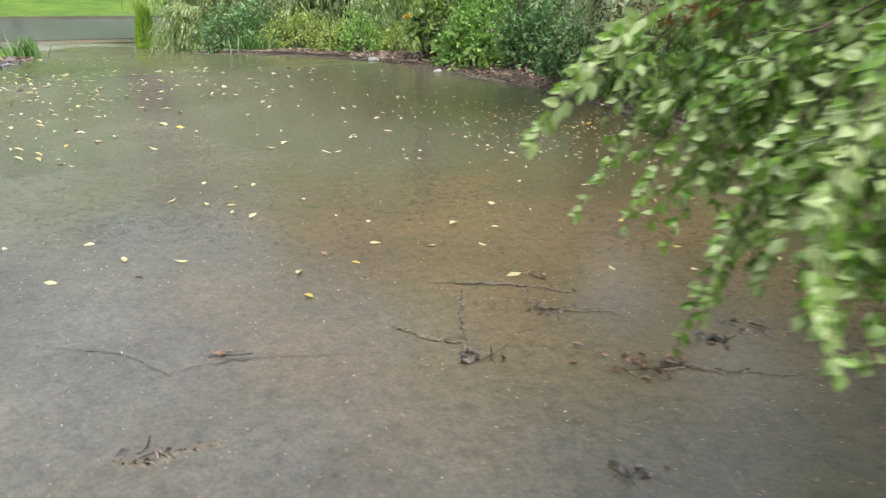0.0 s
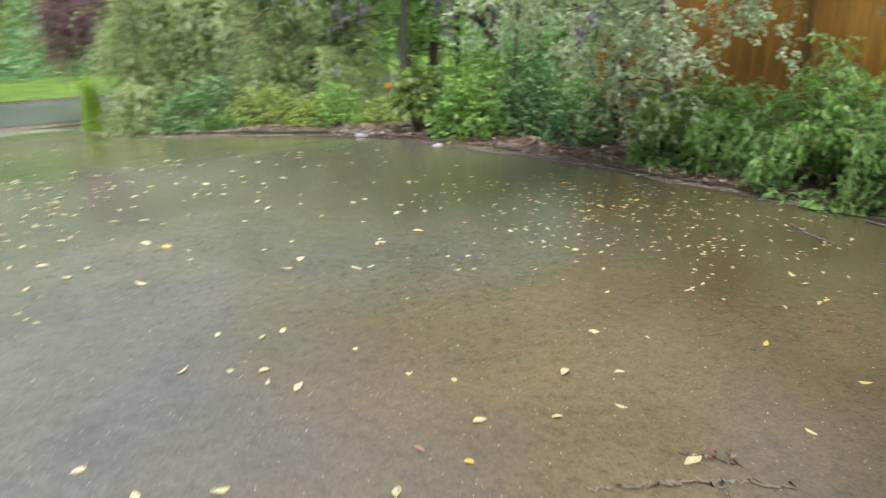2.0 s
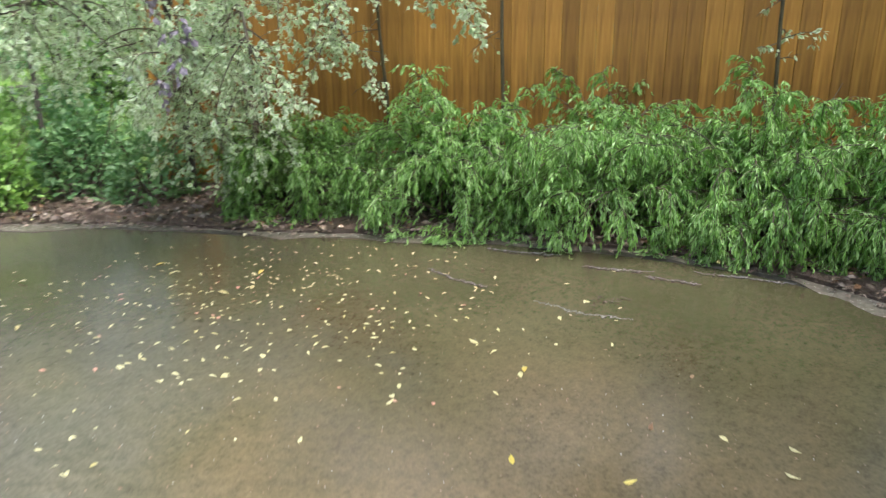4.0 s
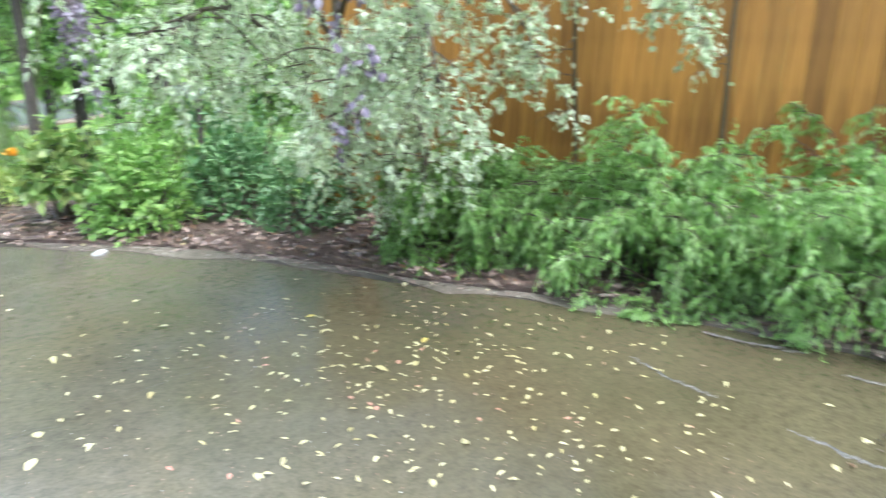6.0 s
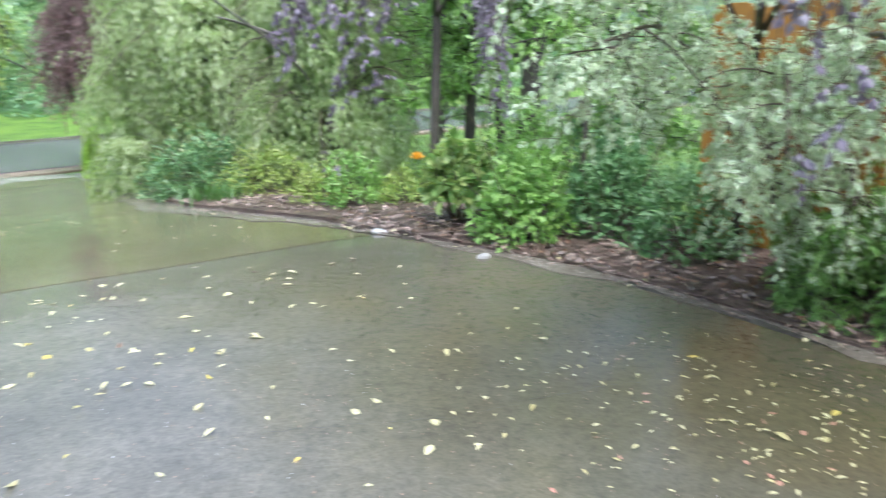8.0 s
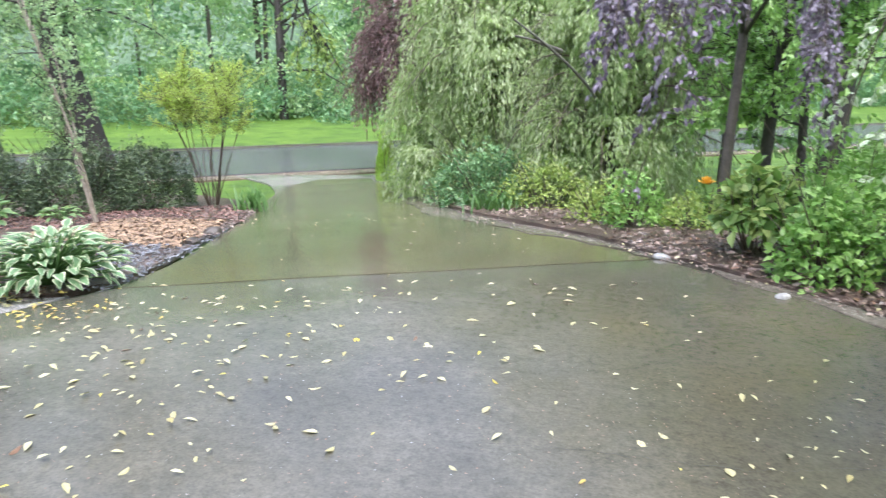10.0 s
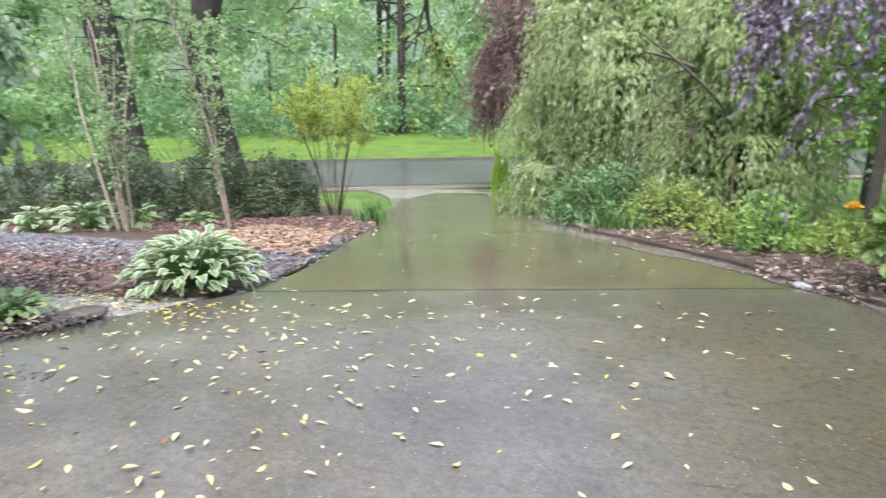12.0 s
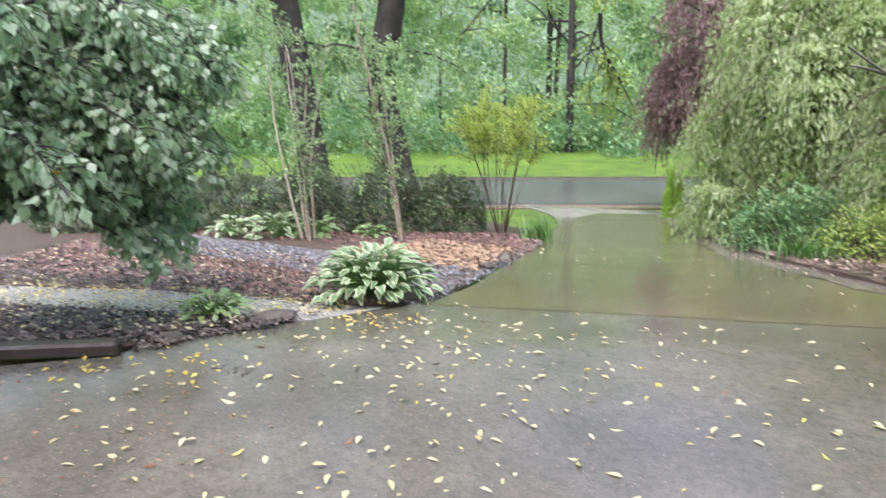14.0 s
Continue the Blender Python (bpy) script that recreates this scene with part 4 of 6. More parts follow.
clump_shrub("shrub", -0.04, 10.33, 0.36, 0.34, 0.85, 420, 0.14, L_AUCUBA, "broad-leaved spotted evergreen shrub on a short stem", 46, LEAF_WIDE, z0=0.3)
clump_shrub("shrub", 0.42, 9.62, 0.4, 0.38, 0.82, 1200, 0.095, L_FRESH, "fresh green broad-leaved shrub in the mulch", 47, LEAF4)
clump_shrub("shrub", 1.3, 9.75, 0.5, 0.45, 0.9, 1500, 0.085, L_BLUEGREEN, "dark green leafy shrub beneath the dogwood", 48, LEAF4)
clump_shrub("shrub", 1.72, 9, 0.5, 0.42, 0.8, 1500, 0.075, L_BLUEGREEN, "dark green leafy shrub at the foot of the dogwood", 52, LEAF4)
clump_shrub("shrub", 0.7, 10.6, 0.5, 0.5, 1.2, 1200, 0.09, L_FRESH, "tall light green shrub behind the bed", 49, LEAF4)
clump_shrub("conifer", -8.8, 23.9, 0.19, 0.19, 0.95, 7000, 0.05, L_CHARTREUSE, "small bright chartreuse conifer at the driveway mouth", 50, LEAF_NARROW, "conifer", k=1.5)
clump_shrub("shrub", 1.6, 10.6, 0.5, 0.5, 1.1, 900, 0.09, L_BLUEGREEN, "green shrub behind the end of the fence", 51, LEAF4)


def iris_clump(x, y, n, tall, spread, seed, label, k=1.0):
    rng = np.random.default_rng(seed)
    a = rng.uniform(0, 2 * np.pi, n)
    O = np.stack([rng.normal(0, spread, n), rng.normal(0, spread, n), np.zeros(n)], 1)
    D = np.stack([0.35 * np.cos(a), 0.35 * np.sin(a), np.ones(n)], 1)
    p = grow(rng, O, D, tall * rng.uniform(0.6, 1.2, n), 6, 0.9, 0.05)
    wid = unit(np.stack([-np.sin(a), np.cos(a), np.zeros(n)], 1))[:, None] * (0.012 * np.array((0.8, 1, 1, 0.8, 0.5, 0.05)))[None, :, None]
    V = np.stack([p - wid, p + wid], 2)
    idx = np.arange(n * 12).reshape(n, 6, 2)
    q = np.stack([idx[:, :-1, 0], idx[:, :-1, 1], idx[:, 1:, 1], idx[:, 1:, 0]], -1).reshape(-1, 4)
    ob = thing("iris", x, y, label, "iris", k=k)
    part("blade_tuft", mesh_from("blade_tuft", V.reshape(-1, 3), np.concatenate([q[:, :3], q[:, [0, 2, 3]]])), L_IRIS, ob)


iris_clump(-3.2, 13.95, 130, 0.26, 0.16, 61, "clump of green sword-like iris leaves by the driveway", k=1.25)
iris_clump(-4.0, 15.2, 90, 0.2, 0.18, 62, "clump of blue-green iris leaves by the driveway", k=1.35)
iris_clump(-7.98, 14.83, 80, 0.34, 0.1, 63, "upright clump of grassy iris leaves at the bed corner", k=1.45)


# ---- slender trees and lawn side behind the bed ----
def slim_tree(x, y, r, tall, seed, mat, leaf_mat, label, lean=(0, 0), crown_from=0.4, leaf=0.09, twigs=260, per=8, limbs=22, k=1.0):
    twigs = int(twigs * 2.6)
    rng = np.random.default_rng(seed)
    trunk = limb(((0, 0, -0.1), (lean[0] * 0.3, lean[1] * 0.3, tall * 0.3), (lean[0] * 0.6 + 0.05, lean[1] * 0.6, tall * 0.6), (lean[0], lean[1], tall)))
    O, tan, t = on_paths(rng, trunk, limbs, crown_from, 1.0)
    az = rng.uniform(0, 2 * np.pi, limbs)
    D = np.stack([np.cos(az), np.sin(az), rng.uniform(0.1, 0.9, limbs)], 1)
    mains = grow(rng, O, D, tall * rng.uniform(0.15, 0.35, limbs), 7, 0.5, 0.12)
    tw, fol = sprays(rng, mains, twigs, 0.4, per, leaf, LEAF2, 0.6, 0.4, 0.2, 0.9, 0.8)
    s = tubes(tw, 0.005, 0.002)
    ob = thing("slender_tree", x, y, label, "tree", "slender trees on the lawn", k=k)
    tr = tubes(trunk, r, r * 0.45, 10)
    add_limbs(ob, mains, r * 0.35, 0.006, np.zeros(3), BARK)
    part("trunk", mesh_from("trunk", tr[0], tr[1], None, False), mat, ob)
    part("branchwork", mesh_from("branchwork", s[0], s[1], None, False), BARK, ob)
    part("crown", mesh_from("crown", fol[0], fol[1], fol[2]), leaf_mat, ob)
    return ob


slim_tree(0.59, 14.63, 0.08, 5.5, 71, BARK, L_FRESH, "slender dark-barked tree with fresh green leaves", (0.2, 0.3), 0.2, 0.09, 420, k=1.18)
slim_tree(1.23, 15.13, 0.06, 5.0, 72, BARK, L_FRESH, "slender dark-barked tree with fresh green leaves", (-0.3, 0.2), 0.2, 0.09, 420, k=1.19)
slim_tree(3.54, 23.98, 0.22, 9.0, 73, BARK, L_WOODS, "thick dark-barked tree standing on the lawn", (0.4, 0.2), 0.15, 0.12, 700, k=1.5)
slim_tree(1.14, 10.2, 0.03, 4.2, 74, BARK_GREY, L_FRESH, "thin brown-stemmed sapling at the end of the fence", (0.1, 0.1), 0.35, 0.08, 260)
slim_tree(-2.91, 24.56, 0.12, 7.0, 75, BARK, L_WOODS, "dark-barked tree behind the weeping trees", (0.3, 0.2), 0.12, 0.11, 800, k=1.69)
slim_tree(-0.79, 18.65, 0.05, 4.2, 78, BARK, L_FRESH, "young light green tree on the lawn", (0.1, 0.1), 0.12, 0.08, 420, k=1.4)
slim_tree(1.97, 12.2, 0.05, 4.2, 79, BARK, L_FRESH, "young light green tree behind the fence end", (0.1, 0.1), 0.12, 0.08, 420, k=1.02)
slim_tree(0.67, 20.96, 0.07, 5.0, 80, BARK, L_WOODS, "young light green tree on the lawn", (0.1, 0.1), 0.1, 0.1, 500, k=1.46)
slim_tree(4.6, 11.5, 0.14, 7.0, 76, BARK, L_WOODS, "leafy filler tree behind the fence", (0.3, 0.2), 0.2, 0.11, 900)
# three unseen trees, added to shade the right of the driveway
slim_tree(6.6, 6.6, 0.16, 7.5, 321, BARK, L_WOODS_DARK, "leafy filler tree behind the fence", (0.2, 0.1), 0.2, 0.13, 900, k=1.25)
slim_tree(7.2, 4.2, 0.17, 8.0, 322, BARK, L_WOODS_DARK, "leafy filler tree behind the fence", (-0.2, 0.2), 0.2, 0.13, 900, k=1.25)
slim_tree(7.0, 1.8, 0.16, 7.5, 323, BARK, L_WOODS_DARK, "leafy filler tree behind the fence", (0.1, -0.2), 0.2, 0.13, 900, k=1.25)
slim_tree(7, 9, 0.16, 7.5, 77, BARK, L_WOODS, "leafy filler tree behind the fence", (-0.2, 0.1), 0.2, 0.11, 800)


# ---- the bed across the driveway: hedge, trunks, crape myrtles, hostas ----
def hedge_shrub(x, y, rx, ry, tall, seed, label, k):
    return clump_shrub("hedge_shrub", x, y, rx, ry, tall, 9000, 0.045, L_HEDGE, label, seed, LEAF2, "hedge", "clipped dark hedge", 26, 0.7, 0.12, k=k)


for i, (hx, hy, hr, hk) in enumerate(((-11.02, 15.83, 0.6, 1.5), (-12.1, 15.06, 0.66, 1.58), (-13.5, 14.02, 0.7, 1.57), (-15.01, 13.01, 0.72, 1.58), (-16.53, 12, 0.75, 1.58), (-18.11, 10.89, 0.75, 1.58))):
    hedge_shrub(hx, hy, hr, hr * 0.85, 0.88 + 0.04 * (i % 3), 81 + i, "clipped dark green evergreen hedge shrub, twiggy below", hk)


def big_trunk(points, r0, r1, seed, label):
    rng = np.random.default_rng(seed)
    p = np.array(points)
    t = p[0].copy()
    path = limb(points, 40)
    O, tan, tt = on_paths(rng, path, 22, 0.25, 1.0)
    az = rng.uniform(0, 2 * np.pi, 22)
    D = np.stack([np.cos(az), np.sin(az), rng.uniform(-0.2, 0.8, 22)], 1)
    mains = grow(rng, O, D, rng.uniform(1.0, 4.2, 22), 8, 0.6, 0.12)
    tw, fol = sprays(rng, mains, 1100, 0.6, 8, 0.14, LEAF2, 0.7, 0.4, 0.1, 0.9, 0.8)
    ob = thing("forest_tree", t[0], t[1], label, "tree", "dark-barked trees behind the hedge", t[2])
    tr = tubes(path, r0, r1, 16)
    s = tubes(tw, 0.006, 0.002)
    add_limbs(ob, mains, 0.05, 0.01, t, BARK)
    part("trunk", mesh_from("trunk", tr[0] - t, tr[1], None, False), BARK, ob)
    part("branchwork", mesh_from("branchwork", s[0] - t, s[1], None, False), BARK, ob)
    part("crown", mesh_from("crown", fol[0] - t, fol[1], fol[2]), L_WOODS, ob)


big_trunk(((-17.4, 17.72, -1.66), (-17.52, 17.65, -0.31), (-17.88, 17.51, 2.21), (-18.19, 17.36, 4.55), (-18.87, 17.33, 9.41), (-19.23, 17.33, 14.81)), 0.46, 0.31, 91, "tall tree with a straight dark furrowed trunk behind the hedge")
big_trunk(((-15.18, 19.31, -1.66), (-15.45, 19.13, -0.49), (-15.92, 18.87, 2.03), (-15.6, 19.0, 3.6), (-15.38, 19.05, 4.73), (-15.26, 19.12, 9.4), (-15.45, 19.13, 14.81)), 0.45, 0.28, 92, "tall tree with a curved dark trunk behind the hedge")


def crape_myrtle(x, y, seed, lean, label, k=1.0):
    rng = np.random.default_rng(seed)
    n = 5
    a = rng.uniform(0, 2 * np.pi, n)
    O = np.stack([0.09 * np.cos(a), 0.09 * np.sin(a), np.full(n, -0.05)], 1)
    D = np.stack([0.1 * np.cos(a) + lean[0], 0.1 * np.sin(a) + lean[1], np.ones(n)], 1)
    mains = grow(rng, O, D, rng.uniform(2.0, 3.2, n), 12, -0.05, 0.04)
    O2, tan, t = on_paths(rng, mains, 60, 0.2, 1.0)
    D2 = unit(tan + rng.normal(0, 0.45, O2.shape))
    side = grow(rng, O2, D2, rng.uniform(0.2, 0.7, 60), 5, 0.1, 0.12)
    tw, fol = sprays(rng, side, 420, 0.2, 7, 0.05, LEAF2, 0.5, 0.3, 0.2, 0.9, 0.8)
    ob = thing("crape_myrtle", x, y, label, "tree", "young multi-stemmed trees before the hedge", k=k)
    for i in range(n):
        st = tubes(mains[i:i + 1], 0.022, 0.005, 7)
        part("stem", mesh_from("stem", st[0], st[1], None, False), BARK_PALE, ob)
    s = join(tubes(side, 0.007, 0.002, 4), tubes(tw, 0.003, 0.001))
    part("branchwork", mesh_from("branchwork", s[0], s[1], None, False), BARK, ob)
    part("crown", mesh_from("crown", fol[0], fol[1], fol[2]), L_WOODS, ob)


crape_myrtle(-11.33, 12.03, 95, (-0.08, -0.06), "multi-stemmed young tree with pale peeling stems", k=1.44)
crape_myrtle(-9.34, 12.6, 96, (-0.06, -0.04), "leaning multi-stemmed young tree with pale peeling stems", k=1.4)


def vase_maple():
    rng = np.random.default_rng(97)
    n = 12
    a = rng.uniform(0, 2 * np.pi, n)
    O = np.stack([0.05 * np.cos(a), 0.05 * np.sin(a), np.full(n, -0.05)], 1)
    sl = rng.uniform(0.1, 0.46, n)
    D = np.stack([sl * np.cos(a), sl * np.sin(a), np.ones(n)], 1)
    mains = grow(rng, O, D, rng.uniform(1.62, 1.85, n), 9, -0.1, 0.08)
    O2, tan, t = on_paths(rng, mains, 150, 0.66, 1.0)
    side = grow(rng, O2, unit(tan * 0.8 + rng.normal(0, 0.6, O2.shape) * np.array((1, 1, 0.25))), rng.uniform(0.15, 0.42, 150), 5, 0.15, 0.1)
    tw, fol = sprays(rng, side, 2600, 0.13, 10, 0.032, LEAF_SLIM, 0.1, -0.3, 0.1, 0.8, 0.9)
    ob = thing("japanese_maple", -9.82, 16.27, "small vase-shaped tree with a flat yellow-green crown", "tree", k=1.56)
    for i in range(n):
        st = tubes(mains[i:i + 1], 0.009, 0.003, 6)
        part("stem", mesh_from("stem", st[0], st[1], None, False), TWIG, ob)
    s = join(tubes(side, 0.005, 0.002), tubes(tw, 0.002, 0.001))
    part("branchwork", mesh_from("branchwork", s[0], s[1], None, False), TWIG, ob)
    part("crown", mesh_from("crown", fol[0], fol[1], fol[2]), L_LIME, ob)


vase_maple()


def hosta(x, y, radius, tall, n, leaf, mat, seed, label, group="hostas", k=1.0):
    """Each broad leaf is a part on its own stalk, in rings from the low outside to the upright middle."""
    rng = np.random.default_rng(seed)
    ob = thing("hosta", x, y, label, "hosta", group, k=k)
    ob.location.z += 0.04
    kinds = []
    for w, c in ((0.27, 0.3), (0.31, 0.4), (0.24, 0.25)):
        tv, tt, ta = leaf_shape(7, w, 0.35, c, 0.42)
        me = mesh_from("leaf", tv, tt, ta, False)
        me.materials.append(mat)
        kinds.append(me)
    st = []
    for i in range(n):
        f = (i + 0.5) / n
        a = i * 2.39996 + rng.normal(0, 0.25)
        reach = radius * (0.1 + 0.74 * math.sqrt(f)) * rng.uniform(0.85, 1.1)
        h = tall * (0.95 - 0.72 * f ** 1.2) * rng.uniform(0.85, 1.1)
        p = Vector((reach * math.cos(a), reach * math.sin(a), max(0.07, h)))
        size = leaf * rng.uniform(0.75, 1.15)
        o = new("leaf", kinds[i % 3])
        o.parent = ob
        pitch = 34 - 46 * f + rng.normal(0, 14)
        o.matrix_basis = Matrix.Translation(p) @ pose(0, 0, 0, pitch, rng.normal(0, 12), math.degrees(a) - 90 + rng.normal(0, 12)) @ Matrix.Scale(size, 4)
        st.append(np.stack([np.array((0.03 * math.cos(a), 0.03 * math.sin(a), 0)), np.array(p) * np.array((0.55, 0.55, 0.75)), np.array(p)]))
    s = tubes(np.stack(st), 0.006, 0.004, 4)
    part("branchwork", mesh_from("branchwork", s[0], s[1], None, False), L_IRIS, ob)
    return ob


hosta(-5.85, 8.14, 0.6, 0.4, 270, 0.135, L_HOSTA, 101, "large hosta with broad green leaves edged in creamy white", k=1.09)
hosta(-6.25, 6.65, 0.3, 0.16, 75, 0.095, L_HOSTA_GREEN, 102, "small low hosta with narrow light green leaves", k=1.03)
hosta(-12.27, 12.04, 0.42, 0.3, 46, 0.17, L_HOSTA, 103, "hosta with cream and green leaves beneath the hedge", k=1.46)
hosta(-13, 11.53, 0.36, 0.24, 40, 0.17, L_HOSTA, 104, "hosta with cream and green leaves beneath the hedge", k=1.46)
hosta(-11.74, 12.6, 0.3, 0.24, 34, 0.18, L_HOSTA_GREEN, 105, "blue-green hosta beneath the hedge", k=1.47)
hosta(-10.87, 13.28, 0.25, 0.15, 24, 0.13, L_HOSTA_GREEN, 106, "small yellow-green hosta beneath the hedge", k=1.47)


# ---- dark glossy tree at the path ----
def glossy_tree():
    rng = np.random.default_rng(111)
    t = np.array((-7.47, 5.1, 0.0))
    trunk = limb(((-7.47, 5.1, -0.05), (-7.42, 5.1, 0.9), (-7.3, 5.2, 1.7), (-7.22, 5.25, 2.4), (-7.2, 5.25, 3.0)))
    n = 80
    O, tan, tt = on_paths(rng, trunk, n, 0.15, 1.0)
    az = rng.uniform(-0.9, 2.6, n)
    D = np.stack([np.cos(az), np.sin(az), rng.uniform(-0.1, 0.55, n)], 1)
    mains = grow(rng, O, D, rng.uniform(1.0, 2.3, n), 10, 0.9, 0.09)
    mains = mains[mains[:, -1, 2] > 1.0]
    low = np.concatenate([
        limb(((-7.42, 5.1, 0.7), (-7.0, 5.6, 1.1), (-6.7, 6.0, 1.0), (-6.5, 6.2, 0.8), (-6.4, 6.35, 0.6)), 10),
        limb(((-7.42, 5.1, 0.8), (-7.1, 5.7, 1.3), (-6.9, 6.2, 1.25), (-6.75, 6.5, 1.05), (-6.65, 6.7, 0.8)), 10),
        limb(((-7.35, 5.15, 1.4), (-6.9, 5.9, 1.9), (-6.6, 6.4, 1.85), (-6.4, 6.7, 1.6), (-6.3, 6.85, 1.3)), 10),
        limb(((-7.3, 5.2, 1.9), (-6.9, 6.0, 2.4), (-6.6, 6.5, 2.4), (-6.4, 6.8, 2.2), (-6.3, 6.95, 1.9)), 10)])
    mains = np.concatenate([mains] + [low + d for d in ((0, 0, 0), (-0.12, 0.1, 0.12), (0.1, -0.15, -0.08), (-0.3, 0.0, 0.05))])
    tw, fol = sprays(rng, mains, 6800, 0.3, 7, 0.086, LEAF_WIDE2, 0.9, 0.8, 0.2, 0.8, 0.6)
    # no foliage hangs low over the path but for one low spray
    V = fol[0].reshape(-1, len(LEAF_WIDE2[0]), 3)
    keep = (V[:, 0, 2] > 0.92) | ((V[:, 0, 1] > 6.0) & (V[:, 0, 0] > -6.9) & (V[:, 0, 2] > 0.42))
    T = np.tile(LEAF_WIDE2[1], (keep.sum(), 1)) + np.repeat(np.arange(keep.sum()) * V.shape[1], len(LEAF_WIDE2[1]))[:, None]
    fol = (V[keep].reshape(-1, 3), T, np.tile(LEAF_WIDE2[2], keep.sum()))
    s = join(tubes(mains, 0.022, 0.006, 5), tubes(tw[tw[:, -1, 2] > 0.85], 0.005, 0.002))
    ob = thing("evergreen_tree", t[0], t[1], "dark glossy-leaved evergreen tree drooping over the garden path", "tree", "", 0.0)
    tr = tubes(trunk, 0.09, 0.05, 10)
    part("trunk", mesh_from("trunk", tr[0] - t, tr[1], None, False), BARK, ob)
    part("branchwork", mesh_from("branchwork", s[0] - t, s[1], None, False), BARK, ob)
    part("crown", mesh_from("crown", fol[0] - t, fol[1], fol[2]), L_MAGNOLIA, ob)
    # a few leaves have turned yellow
    P, tg, _ = on_paths(rng, mains, 60, 0.6, 1.0)
    P = P[P[:, 2] > 1.0]
    V, T, A = leaves(LEAF_WIDE2, P + rng.normal(0, 0.08, P.shape), unit(rng.normal(0, 1, P.shape)), unit(rng.normal(0, 1, P.shape)), 0.075)
    part("yellow_leaves", mesh_from("yellow_leaves", V - t, T, A), L_YELLOW, ob, "scattered yellow leaves")


glossy_tree()


# ---- the branch that hangs beside the start of the walk ----
STRANDS = (
    ((0.23, 1.32, 1.34), (0.08, 1.29, 1.18), (-0.01, 1.25, 1.06), (-0.09, 1.21, 0.93)),
    ((0.05, 1.13, 1.37), (-0.07, 1.06, 1.31), (-0.13, 1.03, 1.27), (-0.19, 0.99, 1.21)),
    ((-0.06, 1.11, 1.29), (-0.13, 1.07, 1.21), (-0.19, 1.05, 1.17), (-0.22, 1.02, 1.12)),
    ((0.27, 1.14, 1.14), (0.17, 1.09, 0.97), (0.1, 1.04, 0.86), (0.06, 0.99, 0.78)),
    ((0.16, 0.78, 1.29), (0.1, 0.73, 1.16), (0.07, 0.69, 1.07), (0.06, 0.64, 1.01), (0.08, 0.6, 0.97)),
    ((0.31, 1.17, 1.37), (0.18, 1.17, 1.21), (0.08, 1.15, 1.06), (0.02, 1.12, 0.95)),
    ((0.28, 0.95, 1.35), (0.16, 0.95, 1.21), (0.07, 0.93, 1.09), (0.04, 0.88, 0.97)),
    ((0.24, 0.78, 1.26), (0.17, 0.74, 1.15), (0.15, 0.73, 1.07), (0.13, 0.71, 0.98)),
    ((0.41, 1.33, 1.26), (0.33, 1.3, 1.09), (0.25, 1.24, 0.95), (0.24, 1.21, 0.84)),
    ((0.42, 1.21, 1.41), (0.31, 1.22, 1.29), (0.21, 1.2, 1.18), (0.14, 1.22, 1.09)),
    ((0.42, 0.93, 1.13), (0.34, 0.89, 1.03), (0.31, 0.88, 0.93), (0.28, 0.85, 0.85)))


